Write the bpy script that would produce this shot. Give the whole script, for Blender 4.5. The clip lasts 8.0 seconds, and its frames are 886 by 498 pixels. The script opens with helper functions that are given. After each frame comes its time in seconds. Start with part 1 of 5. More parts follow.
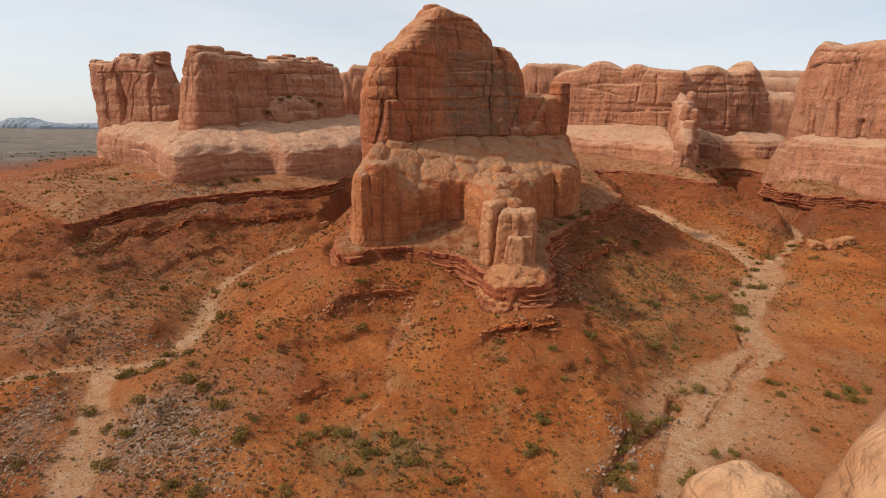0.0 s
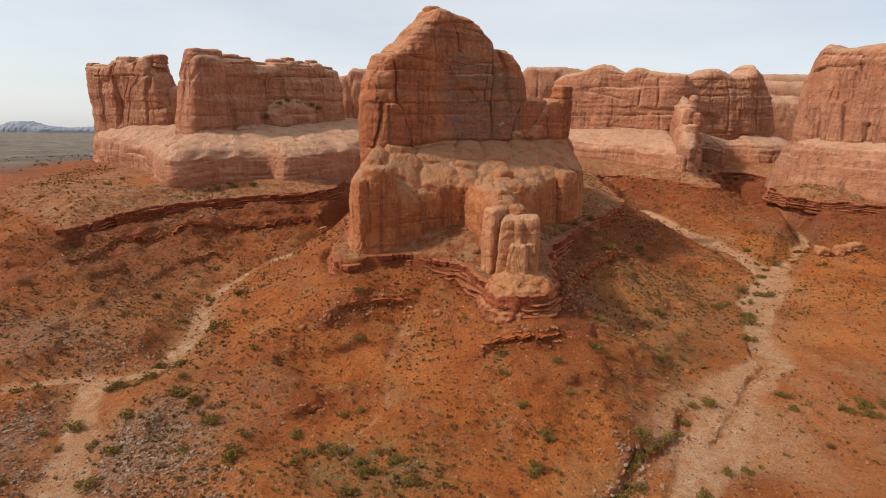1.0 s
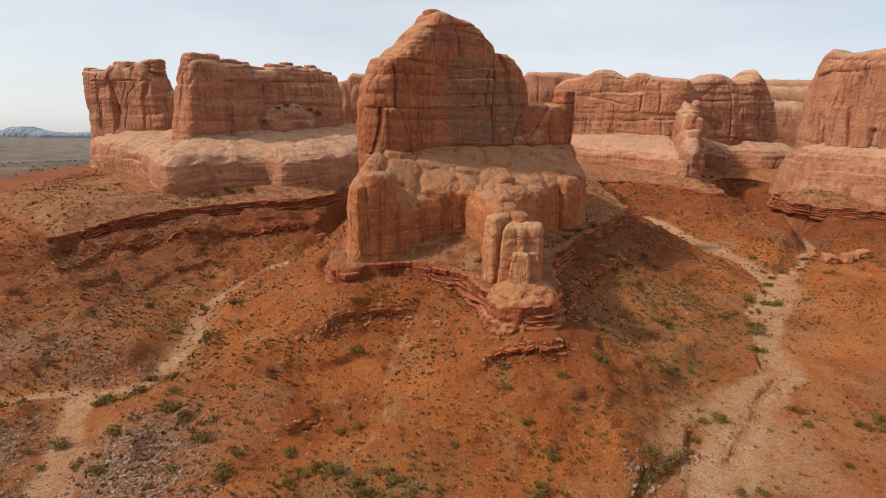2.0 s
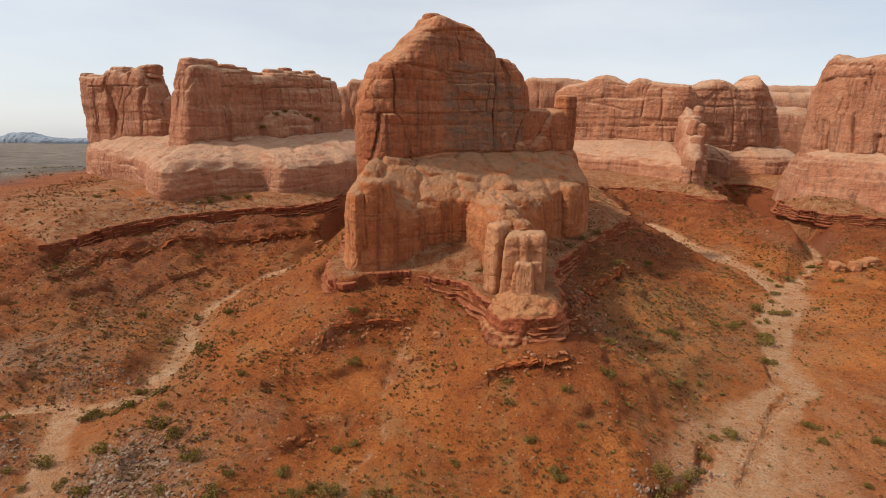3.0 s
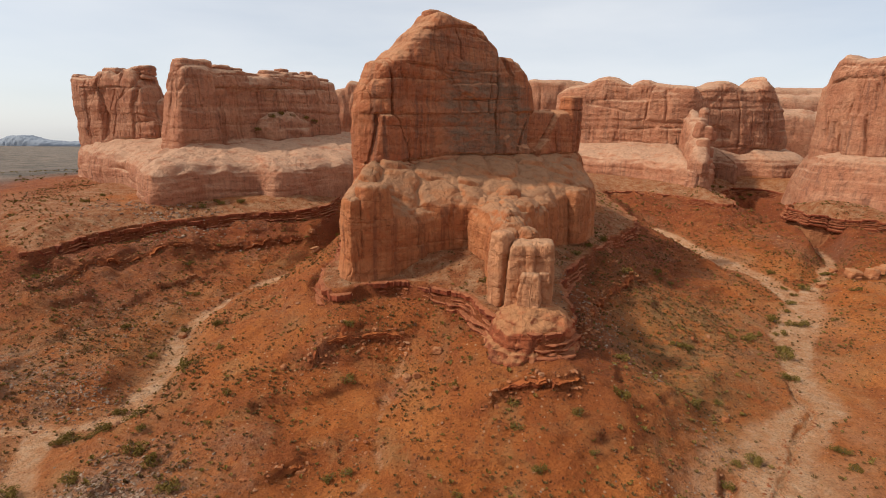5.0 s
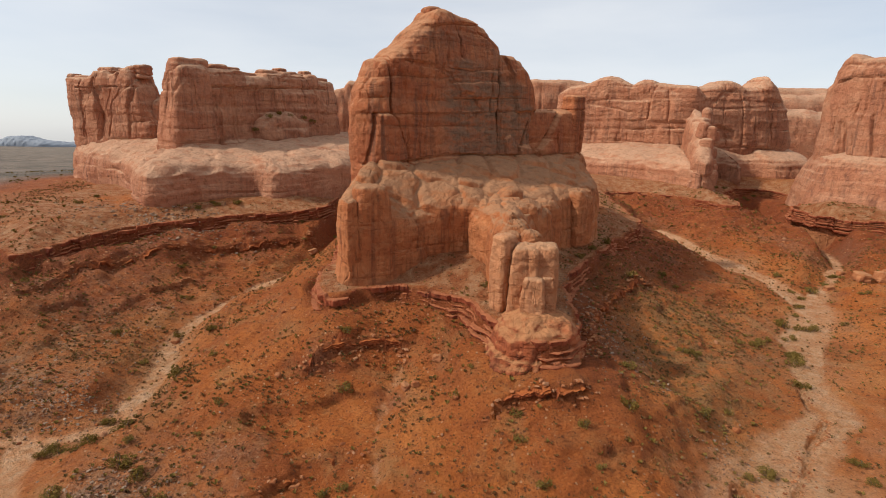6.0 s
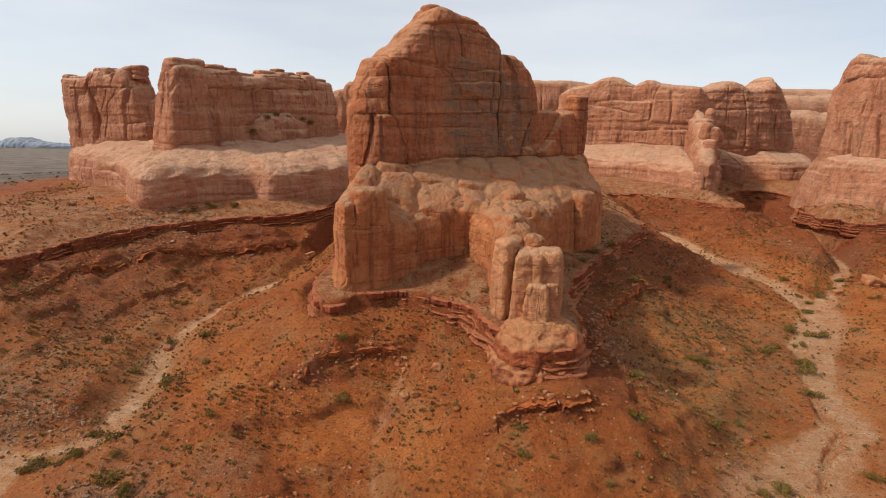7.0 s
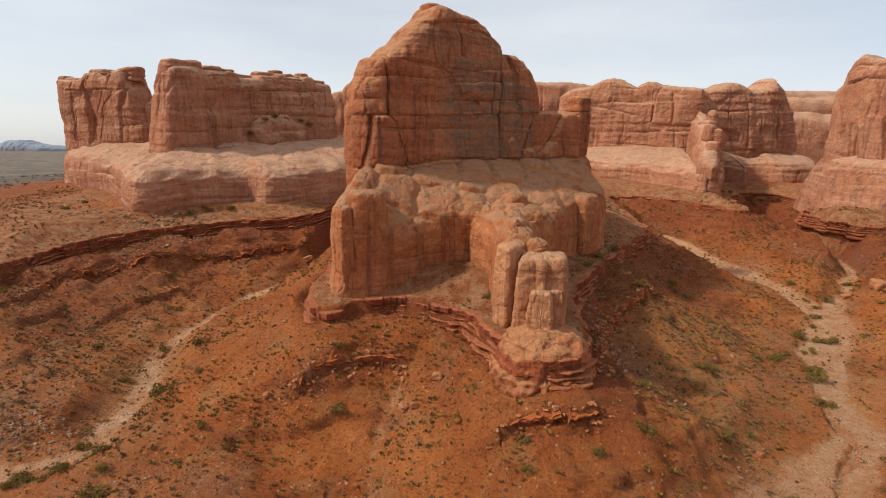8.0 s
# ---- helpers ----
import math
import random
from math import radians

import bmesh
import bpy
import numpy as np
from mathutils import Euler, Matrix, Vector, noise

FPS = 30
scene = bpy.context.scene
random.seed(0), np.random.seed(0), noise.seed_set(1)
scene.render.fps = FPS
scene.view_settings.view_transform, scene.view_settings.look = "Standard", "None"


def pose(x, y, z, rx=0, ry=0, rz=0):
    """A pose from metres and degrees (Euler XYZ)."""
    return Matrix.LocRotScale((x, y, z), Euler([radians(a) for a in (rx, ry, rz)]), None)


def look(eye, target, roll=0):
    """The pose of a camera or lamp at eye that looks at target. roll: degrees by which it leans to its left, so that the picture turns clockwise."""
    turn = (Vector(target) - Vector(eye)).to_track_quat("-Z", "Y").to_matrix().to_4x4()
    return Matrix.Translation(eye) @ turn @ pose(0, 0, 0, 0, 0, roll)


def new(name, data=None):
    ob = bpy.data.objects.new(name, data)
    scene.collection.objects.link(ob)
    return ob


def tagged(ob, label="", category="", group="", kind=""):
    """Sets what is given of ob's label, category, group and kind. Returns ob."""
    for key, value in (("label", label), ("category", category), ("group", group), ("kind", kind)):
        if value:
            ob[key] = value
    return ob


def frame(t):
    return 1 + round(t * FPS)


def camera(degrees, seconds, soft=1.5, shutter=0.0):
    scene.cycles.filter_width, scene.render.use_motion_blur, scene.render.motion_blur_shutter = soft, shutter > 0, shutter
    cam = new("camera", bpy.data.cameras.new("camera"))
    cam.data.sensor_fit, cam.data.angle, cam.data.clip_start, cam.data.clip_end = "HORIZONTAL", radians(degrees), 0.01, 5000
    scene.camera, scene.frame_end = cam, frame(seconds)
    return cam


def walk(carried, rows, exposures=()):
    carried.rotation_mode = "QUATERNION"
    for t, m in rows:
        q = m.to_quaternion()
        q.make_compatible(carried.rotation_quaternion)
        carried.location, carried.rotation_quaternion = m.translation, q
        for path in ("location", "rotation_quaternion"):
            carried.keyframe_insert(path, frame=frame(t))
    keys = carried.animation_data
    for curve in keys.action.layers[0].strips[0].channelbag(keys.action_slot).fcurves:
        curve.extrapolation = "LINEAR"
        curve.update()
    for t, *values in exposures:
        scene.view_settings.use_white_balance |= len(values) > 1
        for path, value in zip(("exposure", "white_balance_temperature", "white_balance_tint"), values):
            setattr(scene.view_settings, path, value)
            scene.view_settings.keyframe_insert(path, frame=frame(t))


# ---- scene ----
cam = camera(82.3, 8.0, 1.0)
METRES, EYE, TILT, LEAN, TURN = 30.0, 61.0, 3.3, 0.0, -2.3
ROWS = [
    (0.0, 0.0, 0.0, 0.0, 0.25, -17.39, -0.79),
    (0.5, -0.0018, 0.0658, -0.0039, 0.23, -17.18, -0.8),
    (1.0, -0.0037, 0.1298, -0.005, 0.24, -16.99, -0.8),
    (1.5, -0.0054, 0.1935, -0.0093, 0.24, -16.73, -0.8),
    (3.0, -0.0095, 0.3803, -0.0218, 0.22, -15.79, -0.82),
    (3.5, -0.0113, 0.4433, -0.0266, 0.21, -15.56, -0.81),
    (4.0, -0.0133, 0.5065, -0.0323, 0.19, -15.51, -0.8),
    (4.5, -0.0153, 0.5688, -0.0358, 0.2, -15.5, -0.81),
    (6.0, -0.0176, 0.7567, -0.0527, 0.18, -15.42, -0.82),
    (6.5, -0.0188, 0.8199, -0.0565, 0.17, -15.37, -0.8),
    (7.0, -0.02, 0.8818, -0.0618, 0.16, -15.27, -0.79),
    (7.5, -0.0216, 0.9414, -0.0673, 0.15, -15.14, -0.77),
    (8.0, -0.0226, 0.9967, -0.0742, 0.12, -15.01, -0.75),
]
walk(cam, [(t, pose(0, 0, EYE, TILT, LEAN, TURN) @ pose(METRES * x, METRES * y, METRES * z, 90 + pitch, roll, yaw)) for t, x, y, z, yaw, pitch, roll in ROWS])

# ---- world and light ----
SUN_AZ, SUN_EL = -98.0, 41.0   # degrees from +y towards +x, and above the horizon
world = bpy.data.worlds.new("hazy_sky")
scene.world = world
world.use_nodes = True
wt = world.node_tree
wt.nodes.clear()
sky = wt.nodes.new("ShaderNodeTexSky")
sky.sky_type, sky.sun_disc = "NISHITA", False
sky.sun_elevation, sky.sun_rotation = radians(SUN_EL), radians(SUN_AZ)
sky.altitude, sky.air_density, sky.dust_density, sky.ozone_density = 1400, 1.0, 4.0, 1.0
# a thin, bright, even veil of high cloud over the whole sky
veil = wt.nodes.new("ShaderNodeMix")
veil.data_type = "RGBA"
veil.inputs[7].default_value = (7.7, 7.85, 8.0, 1)
streaks = wt.nodes.new("ShaderNodeTexNoise")
streaks.inputs["Scale"].default_value, streaks.inputs["Detail"].default_value = 1.6, 5
sco, smp = wt.nodes.new("ShaderNodeTexCoord"), wt.nodes.new("ShaderNodeMapping")
smp.inputs["Scale"].default_value, smp.inputs["Rotation"].default_value = (1, 1, 5), (0.1, 0.25, 0)
wt.links.new(sco.outputs["Generated"], smp.inputs["Vector"])
wt.links.new(smp.outputs["Vector"], streaks.inputs["Vector"])
thick = wt.nodes.new("ShaderNodeMapRange")
thick.inputs["From Min"].default_value, thick.inputs["From Max"].default_value = 0.3, 0.7
thick.inputs["To Min"].default_value, thick.inputs["To Max"].default_value = 0.45, 0.76
wt.links.new(streaks.outputs["Fac"], thick.inputs["Value"])
wt.links.new(thick.outputs["Result"], veil.inputs[0])
wt.links.new(sky.outputs["Color"], veil.inputs[6])
back = wt.nodes.new("ShaderNodeBackground")
back.inputs["Strength"].default_value = 0.164
wt.links.new(veil.outputs[2], back.inputs["Color"])
wout = wt.nodes.new("ShaderNodeOutputWorld")
wt.links.new(back.outputs[0], wout.inputs[0])

sun = new("sun", bpy.data.lights.new("sun", "SUN"))
sun.data.energy, sun.data.angle, sun.data.color = 5.0, radians(3), (1.0, 0.92, 0.80)
az, el = radians(SUN_AZ), radians(SUN_EL)
sun.matrix_world = look((math.sin(az) * math.cos(el) * 500, math.cos(az) * math.cos(el) * 500, math.sin(el) * 500), (0, 0, 0))

scene.view_settings.exposure = -0.44

# ---- noise and mesh helpers ----
def hash01(ix, iy, iz, seed):
    h = (ix.astype(np.int64) * 374761393 + iy.astype(np.int64) * 668265263 + iz.astype(np.int64) * 2147483647 + seed * 974634599) & 0xFFFFFFFF
    h = ((h ^ (h >> 13)) * 1274126177) & 0xFFFFFFFF
    h = ((h ^ (h >> 16)) * 2246822519) & 0xFFFFFFFF
    return ((h ^ (h >> 15)) & 0xFFFFFF) / float(0xFFFFFF)


def vnoise(p, seed=0):
    """Smooth value noise in -1..1 at the rows of p."""
    f = np.floor(p)
    t = p - f
    t = t * t * t * (t * (t * 6 - 15) + 10)
    i = f.astype(np.int64)
    out = 0
    for dx in (0, 1):
        wx = t[:, 0] if dx else 1 - t[:, 0]
        for dy in (0, 1):
            wy = t[:, 1] if dy else 1 - t[:, 1]
            for dz in (0, 1):
                wz = t[:, 2] if dz else 1 - t[:, 2]
                out = out + wx * wy * wz * hash01(i[:, 0] + dx, i[:, 1] + dy, i[:, 2] + dz, seed)
    return out * 2 - 1


def fbm(p, octaves=4, seed=0, gain=0.5):
    out, amp, total = 0, 1.0, 0
    for k in range(octaves):
        out = out + amp * vnoise(p * 2.03 ** k + 17.3 * k, seed + k)
        total += amp
        amp *= gain
    return out / total


def cells(p, seed=0):
    """Distance to the nearest border between the cells of a jittered lattice (0 on the border), and each cell's own number."""
    f = np.floor(p).astype(np.int64)
    d1 = np.full(len(p), 9.0)
    d2 = np.full(len(p), 9.0)
    own = np.zeros(len(p))
    for dx in (-1, 0, 1):
        for dy in (-1, 0, 1):
            for dz in (-1, 0, 1):
                c = f + np.array([dx, dy, dz])
                q = np.stack([c[:, k] + 0.15 + 0.7 * hash01(c[:, 0], c[:, 1], c[:, 2], seed + 11 * k) for k in range(3)], 1)
                d = np.sqrt(((q - p) ** 2).sum(1))
                near = d < d1
                d2 = np.where(near, d1, np.minimum(d2, d))
                own = np.where(near, hash01(c[:, 0], c[:, 1], c[:, 2], seed + 77), own)
                d1 = np.where(near, d, d1)
    return d2 - d1, own


def smooth(a, b, x):
    t = np.clip((x - a) / (b - a), 0, 1)
    return t * t * (3 - 2 * t)


DIP = np.array((Matrix.Rotation(radians(TURN), 3, "Z") @ Matrix.Rotation(radians(TILT), 3, "X") @ Matrix.Rotation(radians(-TURN), 3, "Z")))


def dipped(v):
    """Tilts level-built rock about the eye to fit the horizon to the camera's view; its beds then dip gently towards
    the start of the flight.
    """
    v = np.asarray(v, float)
    return (v - [0, 0, EYE]) @ DIP.T + [0, 0, EYE]


def mesh_from(name, verts, faces, smooth_shade=True, mats=()):
    """A mesh from arrays; faces is an (n, 3) or (n, 4) array."""
    me = bpy.data.meshes.new(name)
    faces = np.asarray(faces, np.int32)
    k = faces.shape[1]
    me.vertices.add(len(verts))
    me.vertices.foreach_set("co", np.asarray(verts, np.float32).ravel())
    me.loops.add(faces.size)
    me.loops.foreach_set("vertex_index", faces.ravel())
    me.polygons.add(len(faces))
    me.polygons.foreach_set("loop_start", np.arange(len(faces), dtype=np.int32) * k)
    me.polygons.foreach_set("use_smooth", np.full(len(faces), smooth_shade))
    for m in mats:
        me.materials.append(m)
    me.update(calc_edges=True)
    return me


def part(name, me, parent=None, label=""):
    ob = new(name, me)
    if parent:
        ob.parent = parent
        ob.matrix_parent_inverse = Matrix.Translation(-parent.location)
    return tagged(ob, label)


def grid_faces(nu, nv, wrap=False):
    u = np.arange(nu if wrap else nu - 1)
    v = np.arange(nv - 1)
    a, b = np.meshgrid(u, v, indexing="ij")
    a, b = a.ravel(), b.ravel()
    c = (a + 1) % nu
    return np.stack([a * nv + b, c * nv + b, c * nv + b + 1, a * nv + b + 1], 1)


def grid_normals(g, wrap=False):
    if wrap:
        du = np.roll(g, -1, 0) - np.roll(g, 1, 0)
    else:
        du = np.gradient(g, axis=0)
    dv = np.gradient(g, axis=1)
    n = np.cross(du, dv)
    return n / np.maximum(np.linalg.norm(n, axis=2, keepdims=True), 1e-9)


def curve(points, n, closed=False):
    """n points evenly along a Catmull-Rom curve through the given ones."""
    p = np.asarray(points, float)
    q = np.vstack([p[-1], p, p[0], p[1]]) if closed else np.vstack([2 * p[0] - p[1], p, 2 * p[-1] - p[-2]])
    out = []
    for i in range(1, len(q) - 2):
        t = np.linspace(0, 1, 24, endpoint=False)[:, None]
        a, b, c, d = q[i - 1], q[i], q[i + 1], q[i + 2]
        out.append(0.5 * (2 * b + (c - a) * t + (2 * a - 5 * b + 4 * c - d) * t ** 2 + (3 * b - a - 3 * c + d) * t ** 3))
    out.append(q[-2][None])
    w = np.vstack(out)
    s = np.r_[0, np.cumsum(np.linalg.norm(np.diff(w[:, :2], axis=0), axis=1))]
    at = np.linspace(0, s[-1], n + 1)[:-1] if closed else np.linspace(0, s[-1], n)
    return np.stack([np.interp(at, s, w[:, k]) for k in range(w.shape[1])], 1)


def weathered(g, n, lumps=0.8, lump_size=13.0, flutes=0.3, beds=0.2, partings=0.5, pillows=0.0, pillow_size=9.0, joints=0.5, joint_size=12.0, grain=0.12, lines=(), seed=0):
    """Moves the points of a rock face along its normals: broad lumps, faint upright flutes, thin joints and bedding partings with rounded rock between, pillows on flatter rock."""
    shape = g.shape
    p, m = g.reshape(-1, 3), n.reshape(-1, 3)
    steep = 1 - smooth(0.15, 0.95, np.abs(m[:, 2]))
    warp = fbm(p / 14, 2, seed + 50)
    d = lumps * fbm(p / lump_size, 4, seed)
    if flutes:
        fl = fbm(np.stack([p[:, 0] / 4.5 + warp * 0.4, p[:, 1] / 4.5, p[:, 2] / 40], 1), 3, seed + 9)
        some = smooth(-0.15, 0.25, fbm(p / 20, 2, seed + 10))
        d += flutes * steep * some * (0.6 - 2.0 * np.abs(fl))
    z = p[:, 2] + 1.0 * warp
    if beds:
        d += steep * beds * (vnoise(np.stack([p[:, 0] / 45, p[:, 1] / 45, z / 2.2], 1), seed + 20) + 0.5 * vnoise(np.stack([p[:, 0] / 14, p[:, 1] / 14, z / 0.7], 1), seed + 21))
    if partings:
        q = np.abs(vnoise(np.stack([p[:, 0] / 90, p[:, 1] / 90, z / 6.5], 1), seed + 22))
        here = smooth(-0.25, 0.2, vnoise(np.stack([p[:, 0] / 25, p[:, 1] / 25, z / 9], 1), seed + 23))
        d += steep * partings * (0.5 * smooth(0, 0.4, q) - 1.0 * here * (1 - smooth(0.02, 0.07, q)))
    if joints:
        e, own = cells(np.stack([p[:, 0] / joint_size + 0.12 * warp, p[:, 1] / joint_size, p[:, 2] / (joint_size * 8)], 1), seed + 30)
        here = smooth(-0.3, 0.2, fbm(p / 17, 2, seed + 31))
        d += steep * joints * (0.8 * (own - 0.5) - 1.0 * here * (1 - smooth(0.015, 0.07, e)))
    if pillows:
        e, own = cells(np.stack([p[:, 0], p[:, 1], p[:, 2] * 0.5], 1) / pillow_size + 0.22 * fbm(p / 6, 2, seed + 41)[:, None], seed + 40)
        d += (1 - 0.75 * steep) * pillows * (smooth(0, 0.30, e) ** 0.7 - 0.8 + 0.4 * (own - 0.5))
    for level, deep in lines:
        zz = p[:, 2] + 0.5 * warp
        d -= steep * deep * (1 - smooth(0.08, 0.32, np.abs(zz - level)))
    d += grain * fbm(p / 1.3, 3, seed + 60)
    return (p + m * d[:, None]).reshape(shape)


def skirt(foot, spine, profile, nu, nv, seed=0, vary=1.0, rough=0, **wear):
    """A rock shelf: rises from a closed foot line towards a spine line. profile: rows of (metres in, share of the way to the spine, height)."""
    f = curve(foot, nu, True)
    sp = curve(spine, 200)
    near = np.argmin(((f[:, None, :2] - sp[None, :, :2]) ** 2).sum(2), 1).astype(float)
    k = 26
    near = np.convolve(np.r_[near[-k:], near, near[:k]], np.ones(2 * k + 1) / (2 * k + 1), "valid")
    c = sp[np.clip(near.round().astype(int), 0, 199)]
    way = c[:, :2] - f[:, :2]
    dist = np.linalg.norm(way, axis=1)
    pr = np.asarray(profile, float)
    s = np.r_[0, np.cumsum(np.hypot(np.diff(pr[:, 0] + pr[:, 1] * 22), np.diff(pr[:, 2])))]
    at = np.linspace(0, s[-1], nv)
    a, b, z = (np.interp(at, s, pr[:, i]) for i in range(3))
    for _ in range(3):
        for w in (a, b, z):
            w[1:-1] = (w[:-2] + 2 * w[1:-1] + w[2:]) / 4
    t = np.roll(f[:, :2], -3, 0) - np.roll(f[:, :2], 3, 0)
    inward = np.stack([-t[:, 1], t[:, 0]], 1) / np.linalg.norm(t, axis=1, keepdims=True)
    inward *= np.sign((inward * way).sum())
    g = np.zeros((nu, nv, 3))
    g[..., :2] = f[:, None, :2] + inward[:, None] * a[None, :, None]
    g[..., :2] += (c[:, None, :2] - g[..., :2]) * b[None, :, None]
    lift = f[:, 2] if f.shape[1] > 2 else np.zeros(nu)
    g[..., 2] = z[None] + (lift + vary * fbm(np.stack([f[:, 0] / 16, f[:, 1] / 16, f[:, 0] * 0], 1), 2, seed + 5))[:, None] * (smooth(0.0, 0.4, at / s[-1]) * (1 - smooth(0.55, 0.95, at / s[-1])))[None]
    n = grid_normals(g, True)
    if ((g[:, nv // 4, :2] - g[..., :2].mean((0, 1))) * n[:, nv // 4, :2]).sum() < 0:
        n = -n
    g = weathered(g, n, seed=seed, **wear)
    return g.reshape(-1, 3), grid_faces(nu, nv, True)


def superarc(power, n, wide, tall, half=False):
    """n points of even spacing along the upper half of a superellipse (or the right half, from foot to top), as shares of its width and height."""
    a = np.linspace(-np.pi / 2, np.pi / 2, 6001) if half else np.linspace(0, np.pi, 6001)
    x, z = (np.sign(w) * np.abs(w) ** (2 / power) for w in (np.cos(a), np.sin(a)))
    run = np.r_[0, np.cumsum(np.hypot(np.diff(x) * wide, np.diff(z) * tall))]
    at = np.linspace(0, run[-1], n)
    return np.interp(at, run, x), np.interp(at, run, z)


def to_path(s, z, pts):
    """Distance in a wall's own plane to a line of (metres along, height)."""
    best = np.full(s.shape, 1e9)
    for (a, b), (c, d) in zip(pts[:-1], pts[1:]):
        t = np.clip(((s - a) * (c - a) + (z - b) * (d - b)) / ((c - a) ** 2 + (d - b) ** 2), 0, 1)
        best = np.minimum(best, np.hypot(s - a - t * (c - a), z - b - t * (d - b)))
    return best


def inside_of(s, z, pts):
    """Distance into a closed outline in a wall's own plane; negative outside it."""
    ring = list(pts) + [pts[0]]
    hit = np.zeros(s.shape, bool)
    for (a, b), (c, d) in zip(ring[:-1], ring[1:]):
        if b != d:
            hit ^= ((b > z) != (d > z)) & (s < (c - a) * (z - b) / (d - b) + a)
    q = to_path(s, z, ring)
    return np.where(hit, q, -q)


def carver(cracks=(), plates=(), seed=0, wander=1.0):
    """Relief of a wall in its own plane. cracks: rows of (line, half width, depth); plates: rows of (outline, metres proud, width of its edge)."""
    def relief(s, z):
        p = np.stack([s.ravel(), z.ravel(), s.ravel() * 0], 1)
        ws = s + (0.35 * wander * fbm(p / (2.6 * wander), 4, seed)).reshape(s.shape)
        wz = z + (0.30 * wander * fbm(p / (3.1 * wander), 4, seed + 7)).reshape(s.shape)
        open_here = (0.45 + 0.55 * smooth(-0.3, 0.2, fbm(p / 6, 2, seed + 14))).reshape(s.shape)
        d = np.zeros(s.shape)
        for pts, proud, edge in plates:
            d += proud * smooth(-edge, edge, inside_of(ws, wz, pts))
        for pts, half, deep in cracks:
            d -= deep * open_here * (1 - smooth(0.25 * half, half, to_path(ws, wz, pts)))
        return d
    return relief


def fin(line, tops, front, rear, base, nu, nv, power=3.2, seed=0, carve=None, s0=0.0, batter=0.0, **wear):
    """A standing wall of rock along a plan line. tops: rows of (metres along, height); front, rear: half thicknesses at the foot. carve: relief of its front, by metres along (from s0) and height; batter: share by which the front leans back."""
    ln = curve(line, nu)
    s = np.r_[0, np.cumsum(np.linalg.norm(np.diff(ln[:, :2], axis=0), axis=1))]
    tops = np.asarray(tops, float)
    top = np.interp(s, tops[:, 0], tops[:, 1])
    d = np.gradient(ln[:, :2], axis=0)
    d /= np.linalg.norm(d, axis=1, keepdims=True)
    out = np.stack([d[:, 1], -d[:, 0]], 1)
    # ends close smoothly
    e = np.minimum(s, s[-1] - s)
    close = np.clip(1 - (1 - np.clip(e / (0.7 * (front + rear)), 0, 1)) ** 2.6, 0.0, 1) ** (1 / 2.2)
    cx, cz = superarc(power, nv, 0.5 * (front + rear), float(np.median(top)) - base)
    half = np.where(cx > 0, front, rear)
    g = np.zeros((nu, nv, 3))
    g[..., :2] = ln[:, None, :2] + out[:, None] * (cx * half)[None, :, None] * close[:, None, None]
    g[..., 2] = base + (top - base)[:, None] * cz[None]
    if batter:
        g[..., :2] -= out[:, None] * (batter * (g[..., 2] - base) * (cx > 0)[None])[..., None] * close[:, None, None]
    n = grid_normals(g)
    if (n[nu // 2, nv // 4, :2] * out[nu // 2]).sum() < 0:
        n = -n
    g = weathered(g, n, seed=seed, **wear)
    if carve:
        along_wall = np.repeat(s[:, None] + s0, nv, 1)
        face = smooth(-0.2, 0.35, cx)[None] * (0.25 + 0.75 * close[:, None])
        g[..., :2] += out[:, None] * (carve(along_wall, g[..., 2]) * face)[..., None]
    for k in (0, -1):
        g[k] = (g[k] + g[k, ::-1]) / 2
    return g.reshape(-1, 3), grid_faces(nu, nv)


def block(centre, size, turn=0.0, lean=(0, 0), power=4.0, nu=40, nv=28, taper=0.0, seed=0, **wear):
    """A rounded block of rock: a superellipsoid, tapered and leaning. centre is that of its foot."""
    hx, hy = superarc(power, nu // 2 + 1, size[0], size[1])
    rx, ry = np.r_[hx[:-1], -hx[:-1]], np.r_[hy[:-1], -hy[:-1]]
    nu = len(rx)
    pr, pz = superarc(power, nv, 0.5 * (size[0] + size[1]), size[2], True)
    x, y = rx[:, None] * pr[None], ry[:, None] * pr[None]
    z = np.repeat(pz[None], nu, 0)
    k = 1 - taper * (z + 1) / 2
    g = np.stack([x * k * size[0] / 2, y * k * size[1] / 2, (z + 1) * size[2] / 2], 2)
    g[..., 0] += lean[0] * g[..., 2]
    g[..., 1] += lean[1] * g[..., 2]
    c, s = math.cos(radians(turn)), math.sin(radians(turn))
    g[..., :2] = g[..., :2] @ np.array([[c, s], [-s, c]])
    g += np.asarray(centre, float)
    n = grid_normals(g, True)
    if (n[:, nv // 2] * (g[:, nv // 2] - g.mean((0, 1)))).sum() < 0:
        n = -n
    n[:, 0], n[:, -1] = (0, 0, -1), (0, 0, 1)
    if wear:
        g = weathered(g, n, seed=seed, **wear)
        g[:, 0], g[:, -1] = g[:, 0].mean(0), g[:, -1].mean(0)
    return g.reshape(-1, 3), grid_faces(nu, nv, True)


def rock_mesh(name, made, mat):
    v, f = made
    return mesh_from(name, dipped(v), f, True, (mat,))


def thing(name, label, category, group="", kind="", at=None):
    ob = new(name)
    if at is not None:
        ob.location = at
    return tagged(ob, label, category, group, kind)

# ---- materials ----
def material(name, rough=0.95):
    m = bpy.data.materials.new(name)
    m.use_nodes = True
    nt = m.node_tree
    b = nt.nodes["Principled BSDF"]
    b.inputs["Roughness"].default_value = rough
    b.inputs["Specular IOR Level"].default_value = 0.15
    return m, nt, b


